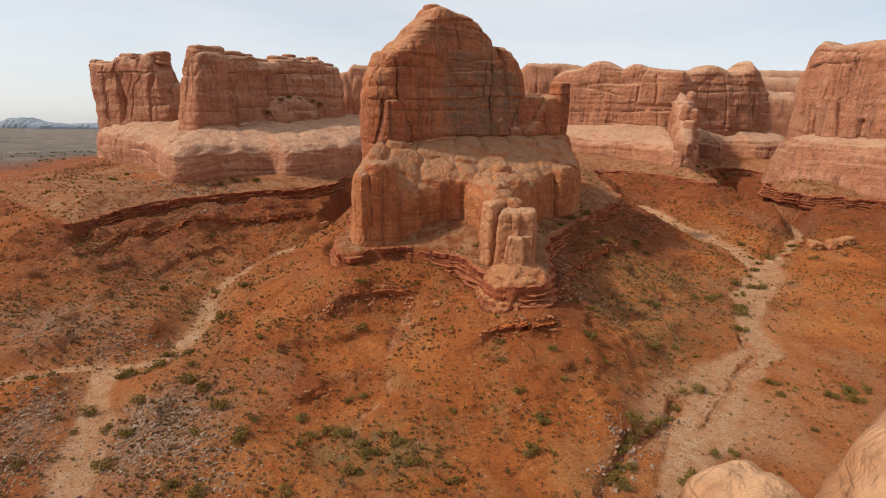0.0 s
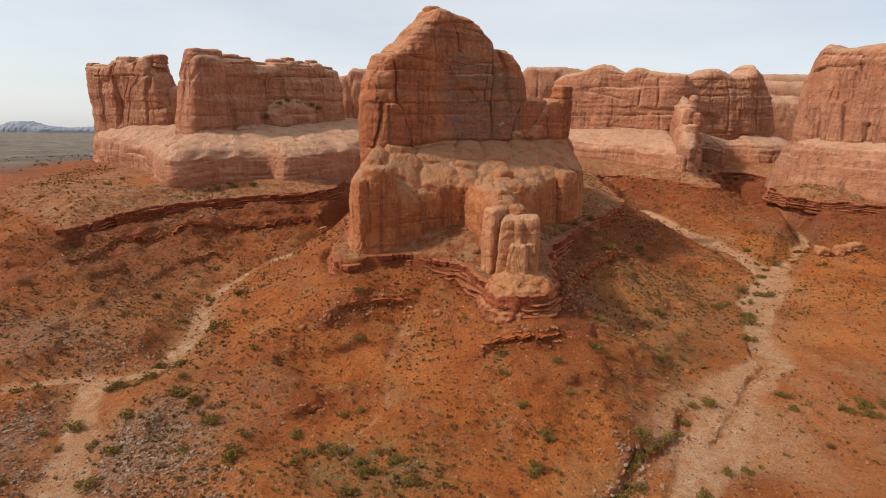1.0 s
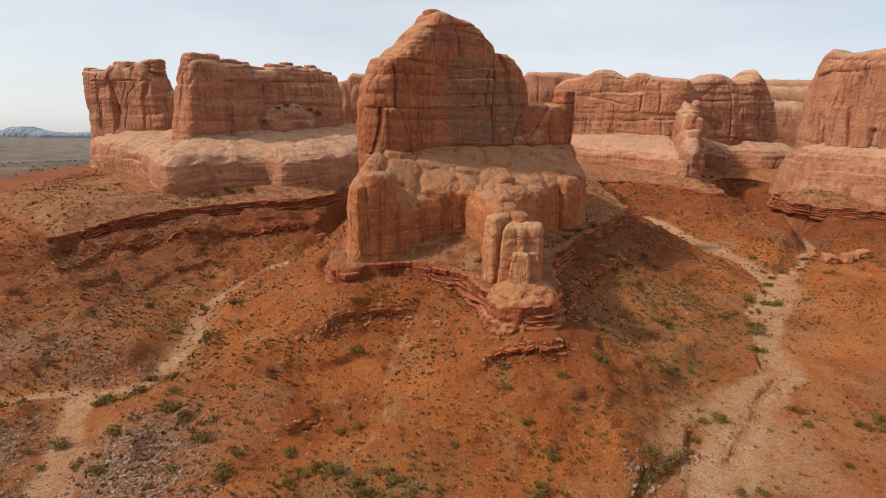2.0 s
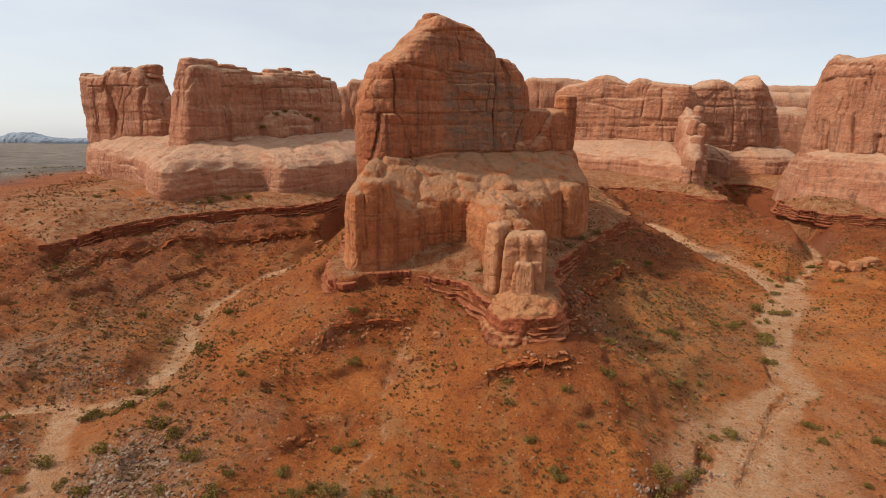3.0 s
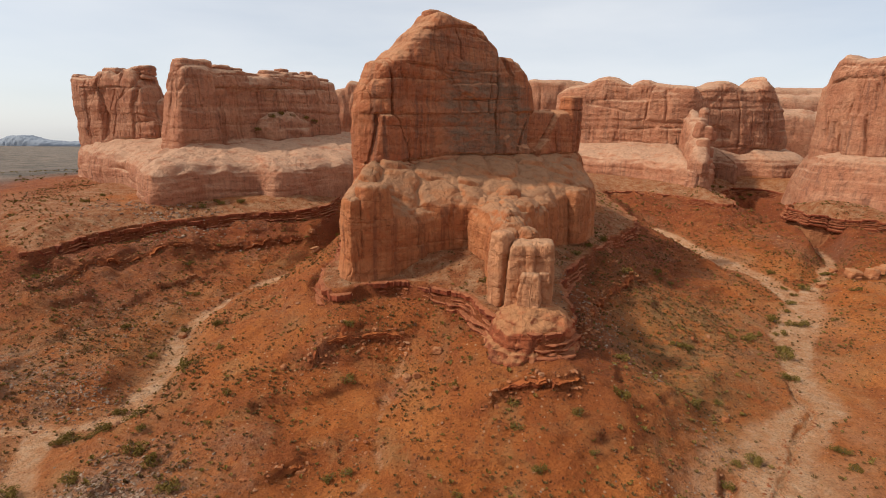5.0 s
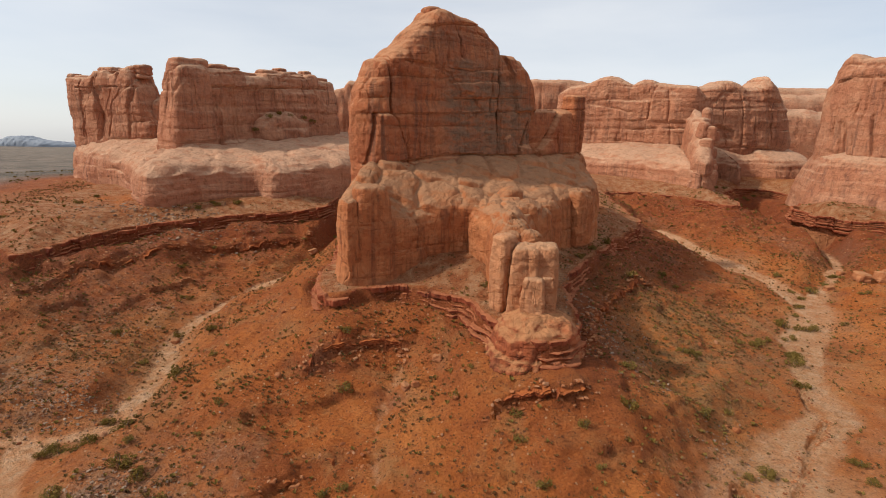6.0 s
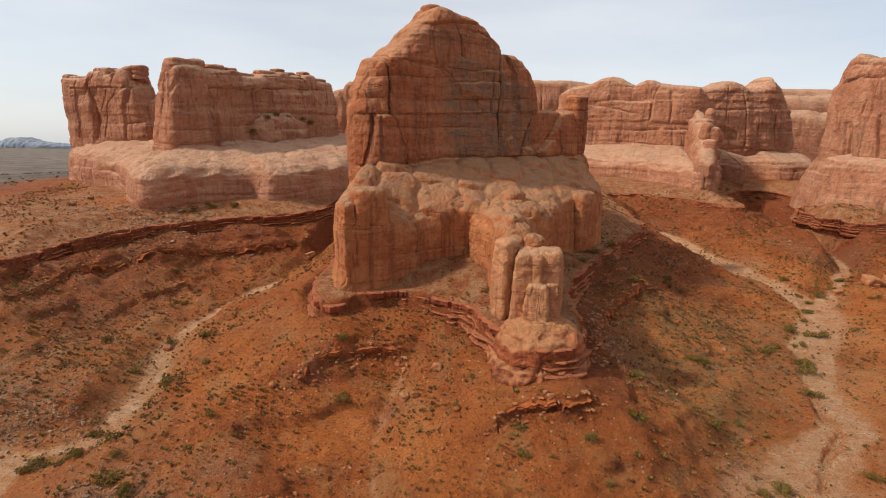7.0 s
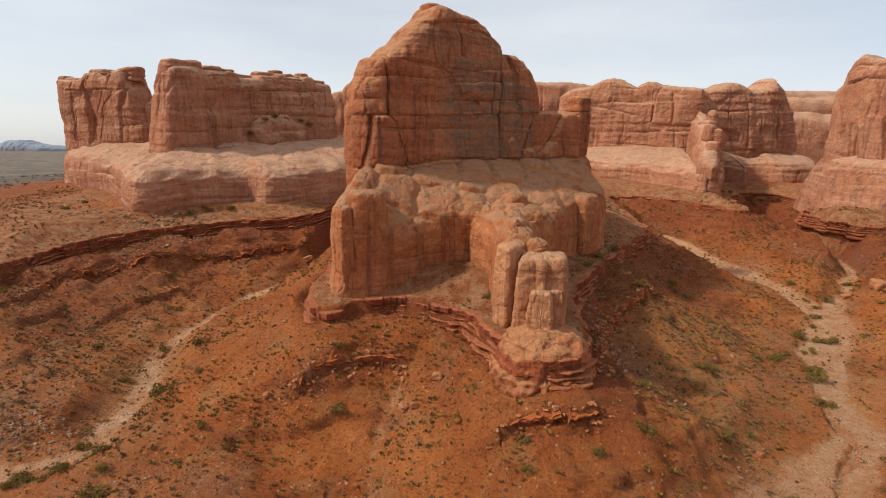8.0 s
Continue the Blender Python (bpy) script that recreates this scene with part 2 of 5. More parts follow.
def scaled(nt, sx, sy, sz):
    co = nt.nodes.new("ShaderNodeTexCoord")
    mp = nt.nodes.new("ShaderNodeMapping")
    mp.inputs["Scale"].default_value = (sx, sy, sz)
    nt.links.new(co.outputs["Object"], mp.inputs["Vector"])
    return mp.outputs["Vector"]


def noise_tex(nt, vec, scale=1.0, detail=5.0, rough=0.6, warp=0.0):
    n = nt.nodes.new("ShaderNodeTexNoise")
    n.inputs["Scale"].default_value, n.inputs["Detail"].default_value = scale, detail
    n.inputs["Roughness"].default_value, n.inputs["Distortion"].default_value = rough, warp
    nt.links.new(vec, n.inputs["Vector"])
    return n.outputs["Fac"]


def ramp(nt, fac, stops):
    r = nt.nodes.new("ShaderNodeValToRGB")
    el = r.color_ramp.elements
    while len(el) < len(stops):
        el.new(0.5)
    for e, (pos, c) in zip(el, stops):
        e.position = pos
        e.color = (*c, 1) if not isinstance(c, (int, float)) else (c, c, c, 1)
    nt.links.new(fac, r.inputs["Fac"])
    return r.outputs["Color"]


def mix(nt, fac, a, b, mode="MIX"):
    n = nt.nodes.new("ShaderNodeMix")
    n.data_type, n.blend_type = "RGBA", mode
    for sock, val in ((n.inputs[0], fac), (n.inputs[6], a), (n.inputs[7], b)):
        if isinstance(val, (int, float)):
            sock.default_value = val
        elif isinstance(val, tuple):
            sock.default_value = (*val, 1)
        else:
            nt.links.new(val, sock)
    return n.outputs[2]


def calc(nt, op, a, b=0.0, c=0.0):
    n = nt.nodes.new("ShaderNodeMath")
    n.operation = op
    for sock, val in zip(n.inputs, (a, b, c)):
        if isinstance(val, (int, float)):
            sock.default_value = val
        else:
            nt.links.new(val, sock)
    return n.outputs[0]


def attribute(nt, name):
    n = nt.nodes.new("ShaderNodeAttribute")
    n.attribute_name = name
    return n.outputs["Fac"]


def upness(nt):
    g = nt.nodes.new("ShaderNodeNewGeometry")
    s = nt.nodes.new("ShaderNodeSeparateXYZ")
    nt.links.new(g.outputs["Normal"], s.inputs[0])
    return calc(nt, "ABSOLUTE", s.outputs["Z"])


def bumped(nt, b, height, dist, strength=0.8):
    n = nt.nodes.new("ShaderNodeBump")
    n.inputs["Strength"].default_value, n.inputs["Distance"].default_value = strength, dist
    nt.links.new(height, n.inputs["Height"])
    nt.links.new(n.outputs["Normal"], b.inputs["Normal"])


def sandstone(name, pale, mid, deep, stain, stain_amount=0.75, crack_size=9.0, crack_tone=0.5):
    """Bedded desert sandstone: level tops in the pale tone, redder walls with upright dark mineral streaks."""
    m, nt, b = material(name, 0.92)
    level = scaled(nt, 0.03, 0.03, 0.22)
    beds = noise_tex(nt, level, 1.0, 6, 0.62, 0.4)
    walls = ramp(nt, beds, [(0.30, deep), (0.46, mid), (0.56, tuple(0.3 * p + 0.7 * q for p, q in zip(pale, mid))), (0.70, mid)])
    patch = noise_tex(nt, scaled(nt, 0.09, 0.09, 0.05), 1.0, 4, 0.6, 0.6)
    walls = mix(nt, ramp(nt, patch, [(0.42, 0.0), (0.62, 0.8)]), walls, deep)
    streak = noise_tex(nt, scaled(nt, 0.55, 0.55, 0.022), 1.0, 6, 0.68, 0.3)
    where = noise_tex(nt, scaled(nt, 0.045, 0.045, 0.03), 1.0, 3, 0.5)
    sf = calc(nt, "MULTIPLY", ramp(nt, streak, [(0.47, 0.0), (0.64, 1.0)]), ramp(nt, where, [(0.40, 0.1), (0.58, 1.0)]))
    # thin open joints and bedding lines
    wob = nt.nodes.new("ShaderNodeVectorMath")
    wob.operation = "MULTIPLY_ADD"
    wn = nt.nodes.new("ShaderNodeTexNoise")
    wn.inputs["Scale"].default_value, wn.inputs["Detail"].default_value = 0.12, 4
    nt.links.new(scaled(nt, 1, 1, 1), wn.inputs["Vector"])
    nt.links.new(wn.outputs["Color"], wob.inputs[0])
    wob.inputs[1].default_value = (0.28, 0.28, 0.28)
    nt.links.new(scaled(nt, 1 / crack_size, 1 / crack_size, 0.16 / crack_size), wob.inputs[2])
    vc = nt.nodes.new("ShaderNodeTexVoronoi")
    vc.feature = "DISTANCE_TO_EDGE"
    vc.inputs["Scale"].default_value = 1.0
    nt.links.new(wob.outputs[0], vc.inputs["Vector"])
    joint = ramp(nt, vc.outputs["Distance"], [(0.002, 0.8), (0.010, 0.0)])
    iso = noise_tex(nt, scaled(nt, 0.008, 0.008, 0.10), 1.0, 3, 0.5, 0.2)
    line = calc(nt, "ABSOLUTE", calc(nt, "SUBTRACT", calc(nt, "FRACT", calc(nt, "MULTIPLY", iso, 9.0)), 0.5))
    line = ramp(nt, line, [(0.008, 0.35), (0.030, 0.0)])
    open_here = ramp(nt, noise_tex(nt, scaled(nt, 0.06, 0.06, 0.06), 1.0, 3, 0.5), [(0.52, 0.0), (0.66, 1.0)])
    crack = calc(nt, "MAXIMUM", calc(nt, "MULTIPLY", joint, open_here), calc(nt, "MULTIPLY", line, calc(nt, "SUBTRACT", 1.0, calc(nt, "MULTIPLY", open_here, 0.7))))
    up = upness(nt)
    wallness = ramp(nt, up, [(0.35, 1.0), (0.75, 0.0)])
    walls = mix(nt, calc(nt, "MULTIPLY", sf, stain_amount), walls, stain)
    crust = noise_tex(nt, scaled(nt, 0.16, 0.16, 0.11), 1.0, 8, 0.72, 0.8)
    walls = mix(nt, ramp(nt, crust, [(0.52, 0.0), (0.66, 0.55)]), walls, tuple(0.5 * p + 0.5 * q for p, q in zip(stain, deep)))
    grey = calc(nt, "MULTIPLY", attribute(nt, "varnish_and_shade"), ramp(nt, noise_tex(nt, scaled(nt, 0.22, 0.22, 0.5), 1.0, 7, 0.7, 0.5), [(0.36, 0.15), (0.58, 0.95)]))
    walls = mix(nt, grey, walls, (0.205, 0.128, 0.082))
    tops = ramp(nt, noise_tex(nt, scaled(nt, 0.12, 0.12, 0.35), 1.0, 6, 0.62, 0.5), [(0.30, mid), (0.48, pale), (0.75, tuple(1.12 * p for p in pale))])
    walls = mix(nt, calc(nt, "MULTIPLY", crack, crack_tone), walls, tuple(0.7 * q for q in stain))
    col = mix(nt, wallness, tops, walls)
    fine = noise_tex(nt, scaled(nt, 1, 1, 1.0), 0.55, 9, 0.66, 0.6)
    col = mix(nt, 1.0, col, ramp(nt, fine, [(0.30, 0.66), (0.47, 0.97), (0.56, 1.02), (0.75, 1.16)]), "MULTIPLY")
    nt.links.new(col, b.inputs["Base Color"])
    rough = noise_tex(nt, scaled(nt, 0.40, 0.40, 0.50), 1.0, 9, 0.58, 0.6)
    upright = noise_tex(nt, scaled(nt, 0.9, 0.9, 0.07), 1.0, 6, 0.65)
    bedded = noise_tex(nt, scaled(nt, 0.06, 0.06, 1.3), 1.0, 5, 0.6, 0.5)
    rel = calc(nt, "SUBTRACT", calc(nt, "ADD", calc(nt, "ADD", rough, calc(nt, "MULTIPLY", upright, 0.7)), calc(nt, "MULTIPLY", bedded, 0.16)), calc(nt, "MULTIPLY", crack, 0.35))
    bumped(nt, b, rel, 1.3, 0.9)
    return m


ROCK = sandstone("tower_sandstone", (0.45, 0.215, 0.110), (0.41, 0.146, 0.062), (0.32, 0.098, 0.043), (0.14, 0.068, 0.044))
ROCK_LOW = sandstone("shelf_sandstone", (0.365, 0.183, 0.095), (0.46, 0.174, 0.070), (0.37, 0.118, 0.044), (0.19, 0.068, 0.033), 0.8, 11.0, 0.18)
# paler and pinker than the tower: distance haze put into the tones
ROCK_FAR = sandstone("hazed_mesa_sandstone", (0.47, 0.268, 0.165), (0.435, 0.190, 0.104), (0.345, 0.133, 0.071), (0.17, 0.081, 0.055), 0.65, 13.0, 0.3)
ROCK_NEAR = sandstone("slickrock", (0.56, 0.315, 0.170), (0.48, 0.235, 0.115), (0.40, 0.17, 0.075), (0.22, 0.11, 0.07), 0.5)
# tan front pillars, also made paler: their sunlight is put into the colour
ROCK_PALE = sandstone("sunlit_tan_sandstone", (0.46, 0.250, 0.138), (0.50, 0.240, 0.120), (0.43, 0.175, 0.078), (0.24, 0.105, 0.058), 0.45, 11.0, 0.18)
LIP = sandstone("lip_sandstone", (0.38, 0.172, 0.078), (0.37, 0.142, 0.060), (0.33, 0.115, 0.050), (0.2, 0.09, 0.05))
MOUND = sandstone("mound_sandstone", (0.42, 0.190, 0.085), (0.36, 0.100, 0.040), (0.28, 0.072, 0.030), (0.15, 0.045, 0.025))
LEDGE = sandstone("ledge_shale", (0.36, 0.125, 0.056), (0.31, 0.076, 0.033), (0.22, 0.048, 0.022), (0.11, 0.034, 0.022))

SCARP = sandstone("slope_shale", (0.40, 0.118, 0.034), (0.31, 0.082, 0.030), (0.22, 0.054, 0.022), (0.13, 0.042, 0.022))


def ground_material():
    m, nt, b = material("desert_soil", 0.97)
    flat = scaled(nt, 1, 1, 1)
    big = noise_tex(nt, flat, 0.045, 5, 0.6, 0.5)
    med = noise_tex(nt, flat, 0.35, 6, 0.65, 0.3)
    fine = noise_tex(nt, flat, 2.4, 8, 0.75)
    soil = ramp(nt, big, [(0.32, (0.315, 0.086, 0.024)), (0.50, (0.48, 0.140, 0.034)), (0.66, (0.60, 0.205, 0.056))])
    grit = noise_tex(nt, flat, 0.9, 8, 0.75, 0.4)
    soil = mix(nt, ramp(nt, grit, [(0.53, 0.0), (0.66, 0.6)]), soil, (0.27, 0.076, 0.026))
    soil = mix(nt, ramp(nt, grit, [(0.34, 0.55), (0.43, 0.0)]), soil, (0.58, 0.235, 0.080))
    soil = mix(nt, ramp(nt, med, [(0.52, 0.0), (0.68, 0.45)]), soil, (0.33, 0.096, 0.032))
    khaki = noise_tex(nt, flat, 0.10, 7, 0.68, 0.6)
    soil = mix(nt, ramp(nt, khaki, [(0.50, 0.0), (0.66, 0.6)]), soil, (0.46, 0.235, 0.095))
    # worn, steep soil shows the deep red shale under it
    steep = ramp(nt, upness(nt), [(0.55, 1.0), (0.80, 0.0)])
    soil = mix(nt, calc(nt, "MULTIPLY", steep, 0.55), soil, (0.25, 0.070, 0.030))
    soil = mix(nt, calc(nt, "MULTIPLY", attribute(nt, "shale"), ramp(nt, med, [(0.30, 0.55), (0.6, 0.95)])), soil, ramp(nt, grit, [(0.35, (0.29, 0.075, 0.027)), (0.6, (0.205, 0.052, 0.021))]))
    stony = attribute(nt, "rubble")
    grey = ramp(nt, noise_tex(nt, flat, 1.1, 6, 0.7), [(0.35, (0.22, 0.105, 0.058)), (0.55, (0.37, 0.215, 0.130)), (0.70, (0.52, 0.36, 0.25))])
    soil = mix(nt, calc(nt, "MULTIPLY", stony, ramp(nt, med, [(0.35, 0.25), (0.6, 1.0)])), soil, grey)
    shelf = attribute(nt, "bench")
    tan = ramp(nt, noise_tex(nt, flat, 0.30, 6, 0.65, 0.4), [(0.40, (0.33, 0.110, 0.042)), (0.55, (0.42, 0.195, 0.092)), (0.7, (0.48, 0.275, 0.15))])
    soil = mix(nt, shelf, soil, tan)
    plain = attribute(nt, "plain")
    # grey scrub, its grey also standing in for distance haze
    scrub = ramp(nt, noise_tex(nt, flat, 0.035, 8, 0.75), [(0.40, (0.12, 0.105, 0.085)), (0.60, (0.25, 0.195, 0.155))])
    soil = mix(nt, plain, soil, scrub)
    sand = ramp(nt, noise_tex(nt, scaled(nt, 0.35, 0.35, 1), 1.0, 7, 0.65, 0.8), [(0.33, (0.57, 0.250, 0.110)), (0.5, (0.64, 0.345, 0.180)), (0.66, (0.68, 0.425, 0.260))])
    soil = mix(nt, calc(nt, "MULTIPLY", attribute(nt, "wash"), ramp(nt, upness(nt), [(0.78, 0.15), (0.92, 1.0)])), soil, sand)
    dry = attribute(nt, "grass")
    soil = mix(nt, calc(nt, "MULTIPLY", dry, ramp(nt, med, [(0.38, 0.0), (0.6, 0.8)])), soil, (0.235, 0.17, 0.075))
    # pebbles and crumbs: dark and pale specks
    for scale, share, tone in ((0.85, 0.30, (0.10, 0.045, 0.025)), (1.7, 0.42, (0.13, 0.055, 0.030)), (1.25, 0.16, (0.58, 0.33, 0.18))):
        vor = nt.nodes.new("ShaderNodeTexVoronoi")
        vor.inputs["Scale"].default_value = scale
        nt.links.new(flat, vor.inputs["Vector"])
        sep = nt.nodes.new("ShaderNodeSeparateColor")
        nt.links.new(vor.outputs["Color"], sep.inputs[0])
        some = calc(nt, "LESS_THAN", sep.outputs[0], share)
        size = calc(nt, "MULTIPLY_ADD", sep.outputs[1], 0.22, 0.10)
        spot = calc(nt, "MULTIPLY", calc(nt, "LESS_THAN", vor.outputs["Distance"], size), some)
        soil = mix(nt, calc(nt, "MULTIPLY", spot, calc(nt, "MULTIPLY_ADD", attribute(nt, "wash"), -0.55, 0.7)), soil, tone)
    soil = mix(nt, 1.0, soil, ramp(nt, fine, [(0.30, 0.42), (0.46, 0.92), (0.55, 1.0), (0.75, 1.3)]), "MULTIPLY")
    nt.links.new(soil, b.inputs["Base Color"])
    rel = calc(nt, "ADD", noise_tex(nt, flat, 0.8, 9, 0.74, 0.3), calc(nt, "MULTIPLY", fine, 0.35))
    bumped(nt, b, rel, 1.7, 1.0)
    return m


SOIL = ground_material()


def leaf_material(name, a, c):
    m, nt, b = material(name, 1.0)
    b.inputs["Specular IOR Level"].default_value = 0.0
    info = nt.nodes.new("ShaderNodeObjectInfo")
    geo = nt.nodes.new("ShaderNodeNewGeometry")
    k = calc(nt, "FRACT", calc(nt, "ADD", info.outputs["Random"], calc(nt, "MULTIPLY", geo.outputs["Random Per Island"], 0.55)))
    nt.links.new(mix(nt, k, a, c), b.inputs["Base Color"])
    return m


LEAF = leaf_material("shrub_leaves", (0.130, 0.083, 0.018), (0.225, 0.155, 0.047))
SAGE = leaf_material("dry_brush_leaves", (0.088, 0.050, 0.019), (0.185, 0.112, 0.045))
# blue-grey is distance haze put into the butte's colour
HAZY, _nt, _b = material("hazed_far_rock", 1.0)
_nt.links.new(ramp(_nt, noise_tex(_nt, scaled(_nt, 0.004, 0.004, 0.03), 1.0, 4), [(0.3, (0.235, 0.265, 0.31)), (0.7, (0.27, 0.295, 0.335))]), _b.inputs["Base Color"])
STEM, _nt, _b = material("grey_wood", 0.9)
_nt.links.new(ramp(_nt, noise_tex(_nt, scaled(_nt, 6, 6, 1.2), 3.0, 5), [(0.3, (0.10, 0.075, 0.055)), (0.7, (0.22, 0.17, 0.13))]), _b.inputs["Base Color"])
def stone_material(name, tones):
    m, nt, b = material(name, 0.95)
    geo, info = nt.nodes.new("ShaderNodeNewGeometry"), nt.nodes.new("ShaderNodeObjectInfo")
    k = calc(nt, "FRACT", calc(nt, "ADD", geo.outputs["Random Per Island"], info.outputs["Random"]))
    c = ramp(nt, k, [(i / (len(tones) - 1), t) for i, t in enumerate(tones)])
    nt.links.new(mix(nt, 1.0, c, ramp(nt, noise_tex(nt, scaled(nt, 1, 1, 1), 3.0, 6, 0.7), [(0.3, 0.6), (0.7, 1.15)]), "MULTIPLY"), b.inputs["Base Color"])
    bumped(nt, b, noise_tex(nt, scaled(nt, 1, 1, 1), 2.5, 7, 0.7), 0.2)
    return m


STONE = stone_material("loose_stone", [(0.25, 0.080, 0.034), (0.36, 0.125, 0.048), (0.42, 0.165, 0.070), (0.43, 0.21, 0.11)])
GREY_STONE = stone_material("grey_stone", [(0.17, 0.085, 0.052), (0.26, 0.145, 0.090), (0.32, 0.20, 0.13), (0.42, 0.30, 0.21)])

# ---- the ground ----
RIM = [(-520, 260), (-300, 250), (-200, 222), (-150, 196), (-128, 175), (-119, 171), (-116, 185), (-113, 199), (-105, 210), (-91, 222),
       (-79, 229), (-61, 238), (-46, 246), (-41, 275), (-33, 287), (-28, 258), (-27, 215), (-26, 180), (-25, 150), (-22, 134), (-11, 139),
       (-2, 138), (8, 132), (13, 123), (17, 114), (22, 107)]
RIM += [(29, 109), (33, 121), (36, 143), (50, 164), (68, 190), (86, 217), (93, 255), (100, 296), (113, 304), (127, 295), (139, 286),
        (145, 272), (150, 260), (157, 268), (166, 292), (180, 312), (195, 318), (205, 305), (200, 285), (190, 268), (179, 256), (176, 238),
        (192, 228), (208, 216), (235, 192), (300, 165), (520, 150)]
RIM_LINE = curve(RIM, 900)
BENCH = np.vstack([RIM_LINE[::3], [(520, 1200), (-520, 1200)]])
WASHES = [  # plan line, width, floor height at its start and end
    ([(-50, 40), (-57, 66), (-64, 84), (-70, 96), (-74, 107)], 9.5, -3.6, -3.3),
    ([(-74, 107), (-63, 114), (-62, 124), (-63, 137), (-67, 148), (-66, 162), (-61, 178), (-54, 192), (-43, 212), (-35, 250)], 5.8, -3.5, 1.0),
    ([(-68, 106), (-76, 109), (-84, 108), (-91, 104), (-105, 98), (-140, 96)], 5.0, -3.4, -1.5),
    ([(34, 40), (42, 66), (50, 77), (60, 89), (72, 103), (84, 112), (93, 129), (107, 149), (121, 166), (126, 185), (123, 207), (119, 232), (116, 262)], 12.0, -3.2, 2.5),
    ([(124, 172), (148, 192), (168, 213), (176, 235), (176, 262), (186, 298)], 6.0, -0.6, 1.5),
]
GULCH = [(24, 52), (30, 67), (34, 72), (38, 78), (43, 80), (50, 86), (54, 92)]
CRACK = [(55, 83), (62, 90), (68, 96), (72, 101), (79, 107), (83, 111), (84, 118), (90, 128)]
RILL = [(-3, 121), (-7, 113), (-8, 100), (-7, 92), (-12, 86), (-14, 78)]
SCARPS = [  # low broken ledges across the slopes, uphill to the left of the line, and their heights
    ([(-2, 124), (-7, 126), (-16, 124), (-22, 121), (-25, 117)][::-1], 2.2), ([(12, 98), (13, 101), (16, 102), (20, 101), (26, 101), (31, 103)], 2.0),
    ([(-29, 89), (-25, 92), (-20, 96)], 1.4), ([(-18, 99), (-12, 98), (-6, 98)], 1.2),
    ([(-112, 150), (-108, 160), (-106, 173), (-97, 190), (-84, 205), (-66, 216), (-44, 231)], 1.5), ([(34, 114), (45, 140), (57, 155), (73, 172)], 2.2),
    ([(-86, 174), (-82, 181), (-77, 189)], 1.4), ([(-66, 174), (-60, 181), (-53, 189)], 1.5),
    ([(-94, 102), (-90, 110), (-86, 117), (-76, 120), (-66, 122), (-62, 128)], 1.6), ([(47, 106), (52, 106), (58, 104)], 1.1), ([(22, 85), (26, 89), (31, 92)], 1.1),
    ([(20, 74), (30, 82), (38, 86)], 0.9), ([(-60, 74), (-56, 82), (-50, 92)], 1.2),
]


def to_line(x, y, pts, margin=40):
    """Distance to a plan line and the share of the way along it; 1000 where it is far off."""
    if len(x) > 5000 and margin:
        lo, hi = pts.min(0) - margin, pts.max(0) + margin
        near = (x > lo[0]) & (x < hi[0]) & (y > lo[1]) & (y < hi[1])
        best, share = np.full(len(x), 1000.0), np.zeros(len(x))
        best[near], share[near] = to_line(x[near], y[near], pts, 0)
        return best, share
    p = np.stack([x, y], 1)
    best, share = np.full(len(x), 1e9), np.zeros(len(x))
    seg = np.linalg.norm(np.diff(pts, axis=0), axis=1)
    run = np.r_[0, np.cumsum(seg)]
    for i in range(len(pts) - 1):
        a, d = pts[i], pts[i + 1] - pts[i]
        t = np.clip(((p - a) @ d) / (d @ d), 0, 1)
        q = np.hypot(*(p - a - t[:, None] * d).T)
        w = q < best
        best = np.where(w, q, best)
        share = np.where(w, (run[i] + t * seg[i]) / run[-1], share)
    return best, share


def to_side(x, y, pts, wander):
    """Distance to a plan line, the share of the way along it, and the distance to its left side (negative to its right)."""
    q, s = to_line(x, y, pts)
    i = np.clip((s * (len(pts) - 1)).astype(int), 0, len(pts) - 2)
    d = (pts[1:] - pts[:-1])[i]
    left = d[:, 0] * (y - pts[i, 1]) - d[:, 1] * (x - pts[i, 0])
    return q, s, np.sign(left) * q + wander


def bench_edge(x, y):
    """Distance outside the edge of the bench; negative on it."""
    d, _ = to_line(x, y, BENCH, 0)
    inside = np.zeros(len(x), bool)
    n = len(BENCH)
    for i in range(n):
        (ax, ay), (bx, by) = BENCH[i], BENCH[(i + 1) % n]
        if ay != by:
            inside ^= ((ay > y) != (by > y)) & (x < (bx - ax) * (y - ay) / (by - ay) + ax)
    return np.where(inside, -d, d)


# the same on a lattice, to look it up quickly
LX, LY, CELL = np.arange(-340, 341, 1.6), np.arange(20, 441, 1.6), 1.6
LATTICE = bench_edge(*(w.ravel() for w in np.meshgrid(LX, LY, indexing="ij"))).reshape(len(LX), len(LY))


def to_bench(x, y):
    u, v = (x - LX[0]) / CELL, (y - LY[0]) / CELL
    within = (u > 0) & (v > 0) & (u < len(LX) - 1.01) & (v < len(LY) - 1.01)
    out = np.empty(len(x))
    if (~within).any():
        out[~within] = bench_edge(x[~within], y[~within])
    u, v = u[within], v[within]
    i, j = u.astype(int), v.astype(int)
    u, v = u - i, v - j
    out[within] = (LATTICE[i, j] * (1 - u) + LATTICE[i + 1, j] * u) * (1 - v) + (LATTICE[i, j + 1] * (1 - u) + LATTICE[i + 1, j + 1] * u) * v
    return out


def lip_height(x, y):
    return 16.3 + 2.4 * np.exp(-((x - 25) / 60) ** 2 - ((y - 160) / 80) ** 2) - 5 * smooth(-150, -260, x)


def ledge_height(x, y):
    return 4.6 + 1.6 * smooth(-45, -80, x) + 1.3 * smooth(-34, -26, x) * smooth(60, 45, x)


